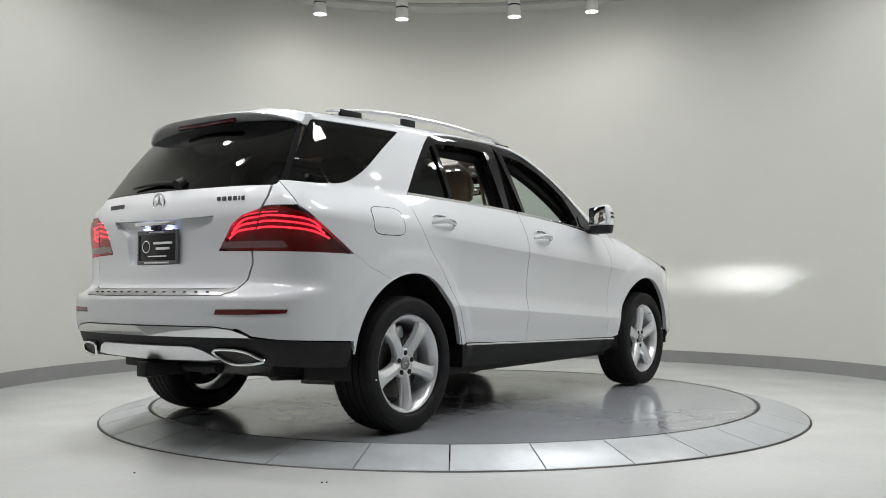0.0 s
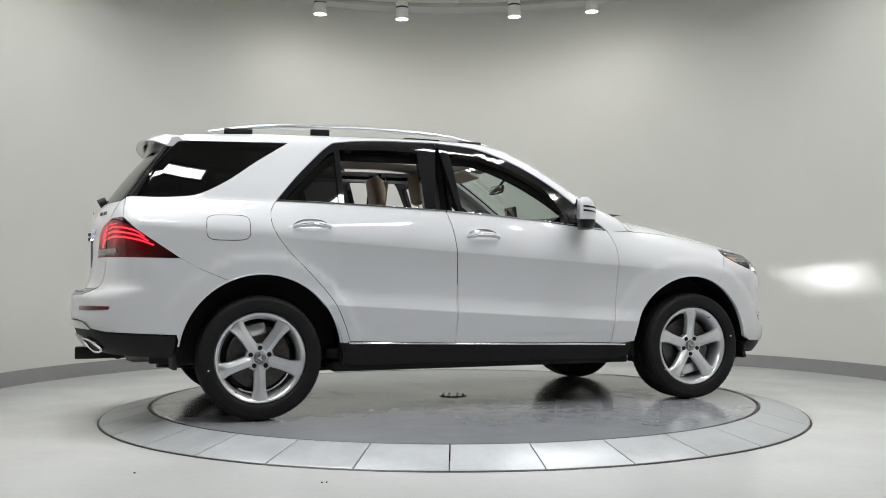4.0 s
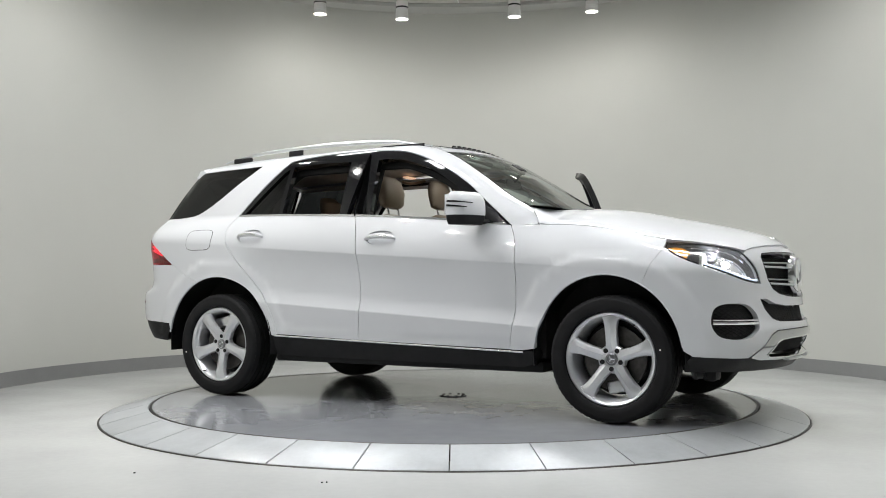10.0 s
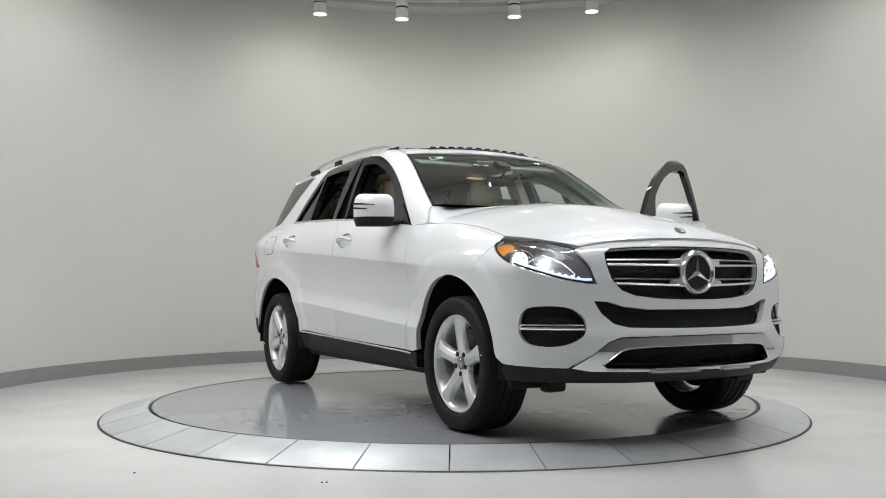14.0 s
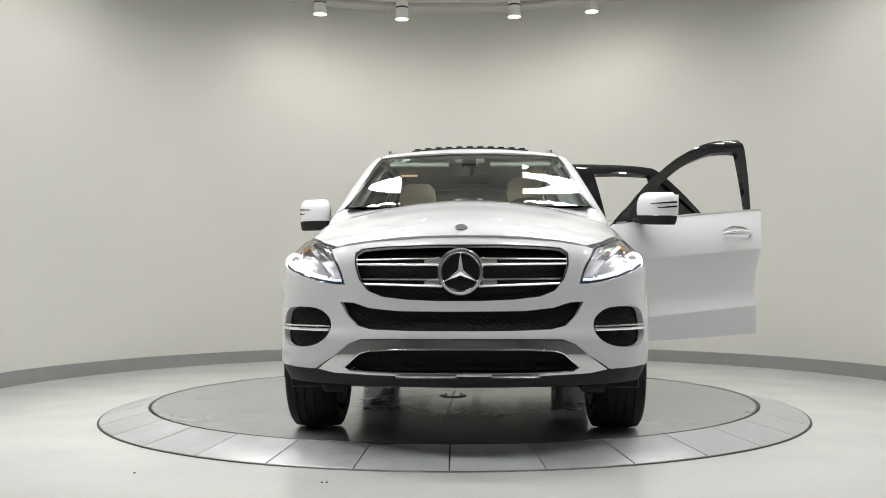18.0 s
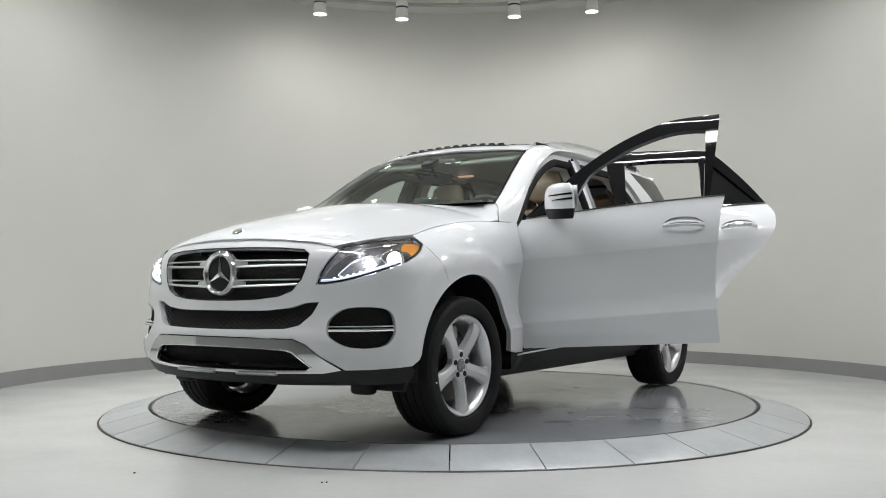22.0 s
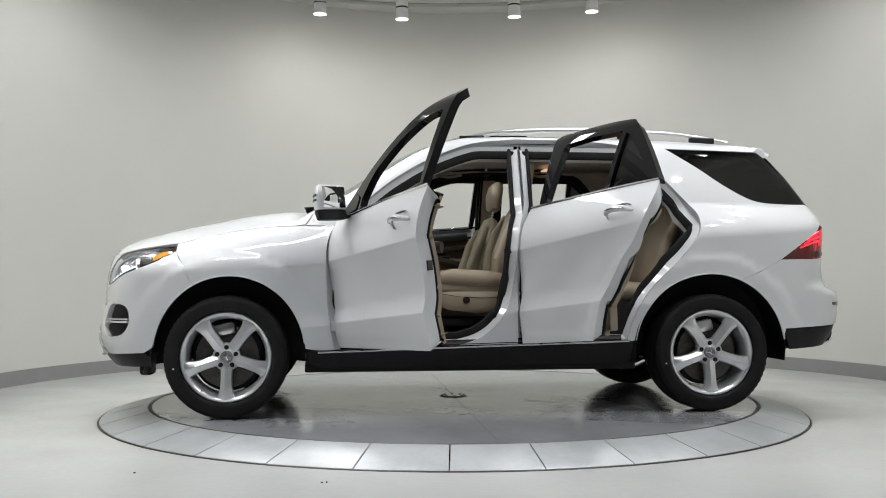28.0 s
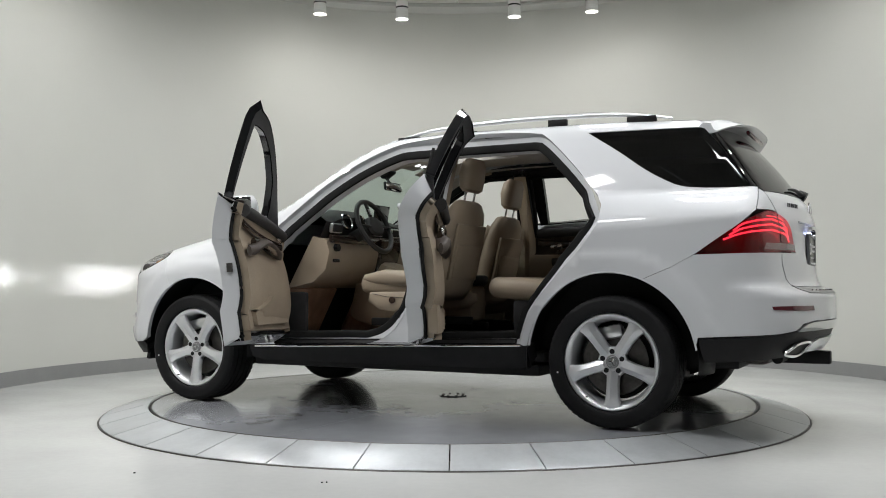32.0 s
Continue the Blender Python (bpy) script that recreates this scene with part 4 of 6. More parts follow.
def make_door(front, flip):
    name = "front_door" if front else "rear_door"
    low = door_f_low if front else door_r_low
    hx, hz = sx_f if front else sx_r
    cup = ellipse(hx, hz + 0.004, 0.108, 0.046)
    door = part(name, skin(name, on_side, low, [cup], lip=0.082, taper=0.034, hole_lip=0.012, mirror=flip, step=0.036, gap=0.0022, crease=True), PAINT, car,
                "white door with its window lowered, " + ("closed" if flip else "open"))
    part("handle_cup", skin("handle_cup", on_side, cup, depth=0.012, lip=0, gap=0, step=0.02, mirror=flip), PAINT, door)
    handle(door, hx, hz, flip)
    # window frame
    if front:
        top_f = frame_f if flip else [(x - 0.012 * (z - 1.133) / 0.557, z + 0.026 * (z - 1.133) / 0.557) for x, z in frame_f]
        out = top_f + belt_line(-0.305, 0.828)[1:-1]
        holes = [front_pane]
    else:
        top_r = frame_r if flip else [(x - 0.030 * min(1, max(0, (-0.45 - x) / 0.5)) * (z - 1.268) / 0.4, z + 0.022 * min(1, (z - 1.2) / 0.4)) for x, z in frame_r[:-1]] + frame_r[-1:]
        out = top_r + belt_line(-1.362, -0.305)[1:-1]
        holes = [rear_pane, vent_pane]
    part("window_frame", skin("window_frame", on_side, out, holes, lip=0.045, hole_lip=0.04, mirror=flip, gap=0.003, step=0.04, depth=0.004), FRAME_BLACK, door, "gloss black window frame")
    part("inner_frame", skin("inner_frame", on_side, out, holes, lip=0.0, mirror=flip, gap=0.008, step=0.05, depth=0.048), BLACK_TRIM, door)
    if not front:
        part("fixed_pane", skin("fixed_pane", on_side, vent_pane, lip=0, gap=-0.004, depth=0.018, step=0.05, mirror=flip), PRIVACY, door, "dark tinted fixed pane")
    b = belt_line(0.80, -0.30, 18, 0.003) if front else belt_line(-0.312, -1.352, 18, 0.003)
    part("belt_strip", tube(lift(b, 0.003, flip=flip), 0.004, 6, ry=0.007), CHROME, door, "chrome strip along the window sill")
    # inside of the door
    part("inner_panel", skin("inner_panel", on_side, low, lip=0, mirror=flip, gap=0.037, step=0.06, depth=0.083), PAINT, door)
    trim = flat_loop(low, 0.066)
    split = (lambda x: 0.985 + 0.02 * x) if front else (lambda x: 0.965)
    part("door_trim", skin("door_trim", on_side, cut(trim, split, 1), lip=-0.045, mirror=flip, gap=0, step=0.05, depth=0.128), BROWN if flip else BEIGE, door, ("dark brown" if flip else "beige") + " leather upper door trim")
    part("lower_trim", skin("lower_trim", on_side, cut(trim, split, -1), lip=-0.05, mirror=flip, gap=0, step=0.05, depth=0.134), BEIGE, door, "beige leather lower door trim")
    sg = -1 if flip else 1
    x0, x1 = (0.72, -0.17) if front else (-0.38, -1.02)
    za = 0.90 if front else 0.92

    def inner(rows):
        """Points (x, z, depth) inside the door."""
        return lift([(x, z) for x, z, _ in rows], [-d for _, _, d in rows], flip=flip)
    part("upper_trim", tube(inner([(x0 + (x1 - x0) * i / 10, float(belt(x0 + (x1 - x0) * i / 10)) - 0.03, 0.125) for i in range(11)]), 0.03, 10, ry=0.035), DASH, door)
    part("wood_strip", tube(inner([(x0 + (x1 - x0) * i / 10, float(belt(x0 + (x1 - x0) * i / 10)) - 0.105 - 0.03 * math.sin(math.pi * i / 10), 0.134) for i in range(11)]), 0.008, 8, ry=0.024), WOOD, door, "dark wood strip")
    part("arm_rest", tube(inner([(x0 - 0.12 + (x1 - x0 + 0.10) * i / 12, za - 0.01 + 0.05 * math.sin(math.pi * (i / 12))**2, 0.165) for i in range(13)]), [0.012 + 0.035 * max(0.0, math.sin(math.pi * i / 12))**0.5 for i in range(13)], 10, ry=0.03), BROWN, door, "dark brown curved arm rest")
    part("pull_handle", tube(inner([(x0 - 0.16 + (x1 - x0 + 0.30) * i / 12, za + 0.055 + 0.05 * i / 12, 0.165 + 0.02 * math.sin(math.pi * i / 12)) for i in range(13)]), 0.016, 8, ry=0.022), WOOD, door, "dark curved pull handle")
    part("release_lever", tube(inner([(x0 - 0.10 - 0.02 * i, za + 0.17 + 0.004 * i, 0.148 + 0.008 * math.sin(i)) for i in range(5)]), 0.007, 6, ry=0.010), CHROME, door)
    pk = [(x0 - 0.05, 0.50), (x0 - 0.04, 0.66), ((x0 + x1) / 2, 0.68), (x1 + 0.06, 0.63), (x1 + 0.07, 0.50)]
    part("door_pocket", skin("door_pocket", on_side, pk, lip=-0.05, mirror=flip, gap=0, step=0.05, depth=0.158), BEIGE, door, "moulded beige door pocket")
    seal = flat_loop(low, 0.046)
    part("rubber_seal", tube(inner([(x, z, 0.090) for x, z in dense(seal, 0.04)]), 0.010, 6, closed=True), RUBBER, door, "black rubber door seal")
    ex = [(-0.262, 0.86), (-0.262, 0.80)] if front else [(-1.10, 0.93), (-1.13, 0.87)]
    part("latch", box(0.018, 0.03, 0.05, Matrix.Translation(inner([(ex[0][0] + 0.032, ex[0][1] - 0.03, 0.050)])[0]), 0.003), STEEL, door)
    if front:
        part("sail_panel", skin("sail_panel", on_side, sail, lip=0.01, mirror=flip, gap=0, step=0.04, depth=-0.002), BLACK_GLOSS, door)
        make_mirror(door, sg)
    if not flip:
        # swung out on hinges that lean a little, so that the door rises as it opens
        turn, axis, shift = (-66.0, (0.0488, -0.0502, 0.9975), (-0.3836, 1.2754, 0.0954)) if front else (-65.65, (-0.0404, -0.0139, 0.9991), (-0.9916, 0.3089, -0.0313))
        door.matrix_basis = Matrix.Translation(shift) @ Matrix.Rotation(radians(turn), 4, Vector(axis))
    return door


def mirror_point(a, z, sg, grow=0.0):
    """On the mirror housing's rounded form, at an angle and a height."""
    q = (z - 1.222) / 0.108
    s = math.sqrt(max(0.03, 1 - abs(q)**2.8))
    c, d = math.cos(a), math.sin(a)
    ux = math.copysign(abs(c)**0.75, c) * (0.088 if c > 0 else 0.040) * (0.35 + 0.65 * s)
    uy = math.copysign(abs(d)**0.62, d) * 0.108 * (0.68 + 0.32 * s)
    rake = 0.045 * (uy / 0.108)
    return (0.580 + ux * (1 + grow) - rake, sg * (0.998 + uy * (1 + grow)), z)


def mirror_shell(sg, zlo, zhi, grow=0.0):
    bm = bmesh.new()
    n, rows = 32, []
    for k in range(11):
        z = zlo + (zhi - zlo) * k / 10
        rows.append([bm.verts.new(mirror_point(2 * math.pi * i / n, z, sg, grow)) for i in range(n)])
    for a, b in zip(rows, rows[1:]):
        for i in range(n):
            bm.faces.new((a[i], a[(i + 1) % n], b[(i + 1) % n], b[i]))
    bm.faces.new(rows[0])
    bm.faces.new(rows[-1])
    return bm


def make_mirror(door, sg):
    part("mirror_housing", mirror_shell(sg, 1.188, 1.328), PAINT, door, "white wing mirror with a black base")
    part("mirror_base", mirror_shell(sg, 1.132, 1.186, -0.01), BLACK_TRIM, door)
    part("mirror_arm", tube([(0.67, sg * 0.84, 1.160), (0.63, sg * 0.89, 1.152), (0.60, sg * 0.96, 1.155)], 0.024, 10, ry=0.016), BLACK_TRIM, door)
    part("mirror_face", box(0.006, 0.175, 0.120, pose(0.531, sg * 0.998, 1.256, 0, 0, sg * 22.6), 0.002), MIRROR, door)
    for dz, a0, a1 in ((-0.004, 25, 98), (0.022, 5, 98)):
        part("turn_signal", tube([mirror_point(radians(a0 + (a1 - a0) * i / 10), 1.238 + dz + 0.001 * i, sg, 0.015) for i in range(11)], 0.003, 6, ry=[0.003 + 0.004 * i / 10 for i in range(11)]), BLACK_GLOSS, door)


for fr in (True, False):
    for flip in (False, True):
        make_door(fr, flip)

# --- what the open doors uncover: painted jambs, pillar, seals, sills ---
foot_line = bend([(-0.238, 0.78), (-0.222, 0.70), (-0.180, 0.60), (-0.105, 0.505), (-0.01, 0.445), (0.10, 0.412)], 4)
aperture_f = gap_a + frame_f[1:] + [(-0.300, 1.60), (-0.296, 1.26)] + [q for q in gap_b[::-1][1:] if q[1] > 0.80] + foot_line + straight((0.10, 0.412), (0.835, 0.392), 5)[1:-1]
aperture_r = gap_b[:-1] + [(-0.312, 1.27), (-0.316, 1.60)] + frame_r + gap_r[::-1][1:] + straight((-0.93, 0.440), (-0.26, 0.416), 6)[1:-1]

aperture_f, aperture_r = ([(x, min(z, 1.662)) for x, z in ap] for ap in (aperture_f, [q for q in aperture_r if not (1.17 < q[1] < 1.30 and q[0] < -1.2)]))


def jamb(name, loop, g0, g1, d0, d1, flip, mat):
    """A band that steps in from the door's edge to its seal."""
    a, b = flat_loop(loop, g0), flat_loop(loop, g1)
    pa, pb, pc = lift(a, -d0, flip=flip), lift(b, -d0 - 0.02, flip=flip), lift(b, -d1, flip=flip)
    bm = bmesh.new()
    rows = [[bm.verts.new(v) for v in r] for r in (lift(a, -0.012, flip=flip), pa, pb, pc)]
    n = len(a)
    for r, s in zip(rows, rows[1:]):
        for i in range(n):
            bm.faces.new((r[i], r[(i + 1) % n], s[(i + 1) % n], s[i]))
    return part(name, bm, mat, car)


for flip in (False, True):
    jamb("door_jamb", aperture_f, 0.0, 0.045, 0.075 if flip else 0.030, 0.14, flip, BLACK_TRIM if flip else PAINT)
    jamb("door_jamb", aperture_r, 0.0, 0.045, 0.075 if flip else 0.030, 0.14, flip, BLACK_TRIM if flip else PAINT)
    for ap in (aperture_f, aperture_r):
        part("opening_seal", tube(lift(dense(flat_loop(ap, 0.050), 0.03), -0.085 if flip else -0.055, flip=flip), 0.014, 8, closed=True, ry=0.026), RUBBER, car, "black rubber seal round a door opening")
    wide = 0.0 if flip else 0.020
    pil = [(-0.245, 0.45), (-0.19, 0.62), (-0.20, 0.90), (-0.245, 1.17), (-0.275 + wide, 1.26), (-0.278 + wide, 1.62), (-0.352 - wide, 1.62), (-0.350 - wide, 1.26), (-0.355 - wide, 1.17), (-0.335, 0.90), (-0.32, 0.62), (-0.34, 0.45)]
    part("centre_pillar", skin("centre_pillar", on_side, pil, lip=0.05, depth=0.055, step=0.05, mirror=flip), BLACK_TRIM if flip else PAINT, car)
    foot = foot_line + [(-0.262, 0.418), (-0.262, 0.78)]
    part("pillar_foot", skin("pillar_foot", on_side, foot, lip=0.03, depth=0.014, gap=0.0, step=0.04, mirror=flip), PAINT, car, "white painted foot of the centre pillar")
    part("pillar_trim", skin("pillar_trim", on_side, pil, lip=0.0, gap=-0.01, depth=0.15, step=0.08, mirror=flip), BEIGE, car)
    sill = [(0.985, 0.388), (0.835, 0.388), (-0.26, 0.412), (-0.93, 0.436), (-0.975, 0.440), (-0.985, 0.31), (-0.90, 0.288), (0.90, 0.282), (1.0, 0.31)]
    part("rocker_panel", skin("rocker_panel", on_side, sill, lip=0.10, depth=0.006, step=0.06, mirror=flip), BLACK_TRIM, car, "black plastic rocker panel")
    part("rocker_strip", tube(lift([(0.93 - 1.87 * i / 20, 0.382 + 0.05 * i / 20) for i in range(21)], 0.010, flip=flip), 0.005, 6, ry=0.006), CHROME, car)
    sp = lift([(0.80 - 1.70 * i / 10, 0.395 + 0.045 * i / 10) for i in range(11)], -0.062, flip=flip)
    part("sill_step", tube(sp, 0.050, 8, ry=0.026), BLACK_TRIM, car, "black ribbed sill step")
    for k in range(4):
        part("sill_rib", tube([v + Vector((0, (-1 if flip else 1) * (0.034 - 0.022 * k), 0.022)) for v in sp], 0.004, 6), BLACK_GLOSS, car)


# ---- wheels: built once, axle along y, outer face towards +y ----
def make_wheel():
    to_y = pose(0, 0, 0, -90, 0, 0)            # lathe axis z becomes y
    rim = lathe([(0.238, -0.13), (0.232, -0.11), (0.218, -0.05), (0.222, 0.06), (0.236, 0.095), (0.246, 0.104), (0.257, 0.108), (0.2625, 0.104), (0.264, 0.095), (0.262, 0.08)], 72, to_y)
    lathe([(0.0, 0.078), (0.034, 0.078), (0.040, 0.081), (0.074, 0.083), (0.080, 0.078), (0.084, 0.05), (0.0, 0.03)], 48, to_y, rim)
    wheel = part("wheel", rim, ALLOY, car, "silver five-spoke alloy wheel with a black tyre")
    # five broad spokes on one shared mesh
    secs = [(0.050, 0.036, 0.082, 0.040), (0.085, 0.031, 0.090, 0.040), (0.13, 0.030, 0.099, 0.038), (0.18, 0.033, 0.104, 0.034), (0.215, 0.040, 0.104, 0.030), (0.238, 0.052, 0.101, 0.026), (0.250, 0.064, 0.098, 0.020)]
    sp_bm = bmesh.new()
    rows = [[sp_bm.verts.new((r, f + v, w * u)) for u, v in ((-1.12, -th), (-1.06, -0.010), (-0.95, -0.004), (-0.55, 0.000), (0.16, 0.007), (0.62, -0.002), (0.95, -0.007), (1.06, -0.012), (1.12, -th))] for r, w, f, th in secs]
    for p, q in zip(rows, rows[1:]):
        for i in range(8):
            sp_bm.faces.new((p[i], p[i + 1], q[i + 1], q[i]))
        sp_bm.faces.new((p[8], p[0], q[0], q[8]))
    sp_bm.faces.new(rows[0])
    sp_bm.faces.new(rows[-1][::-1])
    spoke = part("spoke", sp_bm, ALLOY, wheel)
    for k in range(1, 5):
        o = spoke.copy()
        scene.collection.objects.link(o)
        o.matrix_basis = Matrix.Rotation(radians(-72 * k), 4, "Y")
    tread = [(0.262, -0.122), (0.285, -0.130), (0.320, -0.132), (0.343, -0.122), (0.352, -0.108)]
    for g in (-0.068, -0.024, 0.024, 0.068):
        tread += [(0.3575, g - 0.0045 - 0.03 * 0), (0.350, g - 0.004), (0.350, g + 0.004), (0.3575, g + 0.0045)]
    tread += [(0.352, 0.108), (0.344, 0.121), (0.335, 0.126), (0.332, 0.1285), (0.327, 0.129), (0.300, 0.131), (0.275, 0.128), (0.268, 0.122), (0.264, 0.108)]
    part("tyre", lathe(tread, 96, to_y), TYRE, wheel, "black rubber tyre")
    # shoulder lugs
    lug = bmesh.new()
    for i in range(60):
        a = 2 * math.pi * i / 60
        for sy in (-1, 1):
            m = Matrix.Rotation(a, 4, "Y") @ pose(0.3415, sy * 0.104, 0, 0, 0, sy * -18)
            box(0.013, 0.026, 0.020, m, bm=lug)
    tagged(part("tread", lug, TYRE, wheel, smooth=False), kind="stuff")
    part("brake_disc", lathe([(0.085, 0.018), (0.182, 0.018), (0.185, 0.006), (0.182, -0.006), (0.07, -0.012), (0.07, 0.03), (0.0, 0.03)], 48, to_y), STEEL, wheel)
    part("dust_shield", lathe([(0.09, -0.020), (0.205, -0.020), (0.207, -0.030), (0.09, -0.030)], 48, to_y), BLACK_TRIM, wheel)
    part("brake_caliper", box(0.075, 0.06, 0.15, pose(-0.155, 0.01, 0.03, 0, 12, 0), 0.02), SATIN, wheel)
    part("centre_cap", lathe([(0.0, 0.090), (0.028, 0.089), (0.034, 0.085), (0.036, 0.078)], 32, to_y), CAP_GREY, wheel)
    star = bmesh.new()
    tube([(0.024 * math.cos(k * math.pi / 12), 0.0905, 0.024 * math.sin(k * math.pi / 12)) for k in range(24)], 0.0022, 6, star, closed=True, up=(0, 1, 0))
    for k in range(3):
        a = radians(90 + 120 * k)
        tube([(0, 0.091, 0), (0.024 * math.cos(a), 0.0905, 0.024 * math.sin(a))], [0.005, 0.001], 4, star, up=(0, 1, 0), ry=[0.002, 0.001])
    part("cap_badge", star, CHROME, wheel)
    for k in range(5):
        a = radians(36 + 72 * k)
        part("wheel_bolt", cyl(0.0145, 0.0135, 0.012, pose(0.056 * math.cos(a), 0.080, 0.056 * math.sin(a), -90, 0, 0), 12), BLACK_TRIM, wheel)
    part("balance_dot", cyl(0.005, 0.005, 0.002, pose(0.300 * math.cos(radians(78)), 0.1315, 0.300 * math.sin(radians(78)), -90, 0, 0), 10), WHITE_METAL, wheel, "small white paint dot on the tyre")
    part("valve", cyl(0.004, 0.003, 0.03, pose(0.236 * math.cos(radians(36)), 0.100, 0.236 * math.sin(radians(36)), -90, 0, 0), 8), RUBBER, wheel)
    return wheel


proto_wheel = make_wheel()
WHEELS = [(1.457, 0.803, 0.0, -90), (-1.457, 0.800, 0.0, -90), (1.457, -0.803, 180.0, 90), (-1.457, -0.800, 180.0, -90)]
for i, (wx, wy, turn, spin) in enumerate(WHEELS):
    m = pose(wx, wy, 0.358, 0, 0, turn) @ Matrix.Rotation(radians(-spin), 4, "Y")
    if i == 0:
        proto_wheel.matrix_basis = m
    else:
        copy_thing(proto_wheel, m)

# wheel houses and underbody
for cx, rx, rz in ((1.437, 0.437, 0.462), (-1.450, 0.470, 0.470)):
    for sg in (1, -1):
        bm = bmesh.new()
        rows = []
        for i in range(25):
            a = radians(-8 + 196 * i / 24)
            rows.append([bm.verts.new((cx + (rx + g) * math.cos(a), sg * y, 0.37 + (rz + g) * math.sin(a))) for y, g in ((0.915, 0.004), (0.885, 0.022), (0.70, 0.035), (0.62, 0.03), (0.62, -0.30))])
        for p, q in zip(rows, rows[1:]):
            for j in range(4):
                bm.faces.new((p[j], p[j + 1], q[j + 1], q[j]))
        part("wheel_house", bm, BLACK_TRIM, car, "black wheel-arch liner")
under = box(2.02, 1.62, 0.06, pose(0, 0, 0.285), 0.01)
box(0.50, 1.0, 0.10, pose(1.45, 0, 0.33), 0.01, bm=under)
box(1.0, 1.0, 0.10, pose(-1.55, 0, 0.36), 0.01, bm=under)
part("underbody", under, BLACK_TRIM, car)
for ax in (1.457, -1.457):
    ab = cyl(0.035, 0.035, 1.45, pose(ax, 0, 0.34, 90, 0, 0), 12)
    box(0.25, 0.30, 0.16, pose(ax + 0.02, 0, 0.32), 0.04, bm=ab)
    part("axle", ab, BLACK_TRIM, car)
for sg in (1, -1):
    part("suspension_arm", tube([(1.30, sg * 0.35, 0.24), (1.44, sg * 0.68, 0.235), (1.60, sg * 0.35, 0.25)], 0.022, 8), STEEL, car)
    part("suspension_arm", tube([(-1.30, sg * 0.35, 0.26), (-1.46, sg * 0.68, 0.245), (-1.75, sg * 0.40, 0.27)], 0.022, 8), STEEL, car)
    part("mud_flap", box(0.03, 0.18, 0.12, pose(1.905, sg * 0.78, 0.32, 0, -14, 0), 0.01), BLACK_TRIM, car)
    part("brake_duct", box(0.08, 0.12, 0.07, pose(1.95, sg * 0.64, 0.275), 0.02), BLACK_TRIM, car)
part("exhaust_pipe", tube([(-0.8, -0.30, 0.26), (-1.2, -0.34, 0.25), (-1.6, -0.40, 0.29), (-2.0, -0.45, 0.32)], 0.035, 10), STEEL, car)
part("muffler", box(0.30, 0.80, 0.13, pose(-2.04, -0.1, 0.385), 0.05), STEEL, car)
part("tow_hitch", box(0.30, 0.075, 0.075, pose(-2.32, 0, 0.355), 0.008), BLACK_TRIM, car, "black square tow hitch receiver")
part("tow_crossbar", cyl(0.03, 0.03, 0.6, pose(-2.22, 0, 0.36, 90, 0, 0), 12), BLACK_TRIM, car)


# ---- lamps, grille, trim ----
def line_on(where, pts, d):
    p = where(pts)
    p = p + normals(p) * np.reshape(d, (-1, 1))
    return [Vector(q) for q in p]


def lattice(name, loop, pitch, depth, w, where, parent, mat=BLACK_TRIM, flat=0.6):
    """A grid of crossed thin bars inside an outline, as one mesh."""
    l = np.array(loop)
    lo, hi = l.min(0), l.max(0)
    bm = bmesh.new()
    span = hi - lo
    for slope in (flat, -flat):
        c0 = lo[1] - max(slope * lo[0], slope * hi[0])
        c1 = hi[1] - min(slope * lo[0], slope * hi[0])
        k = int((c1 - c0) / pitch) + 1
        for i in range(k):
            c = c0 + i * pitch
            xs = np.linspace(lo[0], hi[0], max(4, int(span[0] / 0.02)))
            q = np.stack([xs, slope * xs + c], -1)
            ok = inside(q, loop)
            run = []
            for p, f in list(zip(q, ok)) + [((0, 0), False)]:
                if f:
                    run.append(tuple(p))
                elif len(run) > 1:
                    tube(line_on(where, run, -depth), w, 4, bm, up=(1, 0, 0), ry=w)
                    run = []
                else:
                    run = []
    return part(name, bm, mat, parent, smooth=False)


def fpath(yz, d=0.0):
    return line_on(on_front, face_front(yz), d)


def rpath(yz, d=0.0):
    return line_on(on_rear, face_rear(yz), d)


# radiator grille
grl = part("radiator_grille", skin("radiator_grille", on_front, grille, gap=-0.012, depth=0.075, lip=0, step=0.06), DASH, car, "black radiator grille with four silver louvres and a large badge")
lattice("grille_mesh", grille, 0.024, 0.055, 0.0022, on_front, grl, BLACK_TRIM)
part("grille_rim", tube(line_on(on_front, dense(flat_loop(grille, 0.004), 0.03), -0.001), 0.002, 6, closed=True, up=(1, 0, 0)), BLACK_GLOSS, grl)
for sg in (1, -1):
    for z0, z1, yo in ((0.882, 0.884, 0.496), (0.782, 0.790, 0.468)):
        n = 12
        for dz, r in ((0.016, 0.0045), (-0.014, 0.0065)):
            p = fpath([(sg * (0.085 + (yo - 0.085) * i / n), z0 + (z1 - z0) * i / n + dz * (1 - 0.25 * (i / n))) for i in range(n + 1)], -0.012)
            part("louvre", tube(p, 0.012, 8, ry=r, up=(0, 0, 1)), SATIN, grl, "silver grille louvre")
        p = fpath([(sg * (0.10 + 0.07 * i / 4), z0 + 0.001) for i in range(5)], -0.012)
        part("louvre_end", tube(p, [0.014, 0.014, 0.012, 0.009, 0.004], 8, ry=[0.022, 0.020, 0.016, 0.012, 0.008]), SATIN, grl)
BX = 2.308
badge = bmesh.new()
lathe([(0.082, -0.02), (0.086, -0.004), (0.094, 0.004), (0.104, 0.002), (0.112, -0.012), (0.114, -0.04)], 56, pose(BX, 0, 0.832, 0, 90, 0), badge)
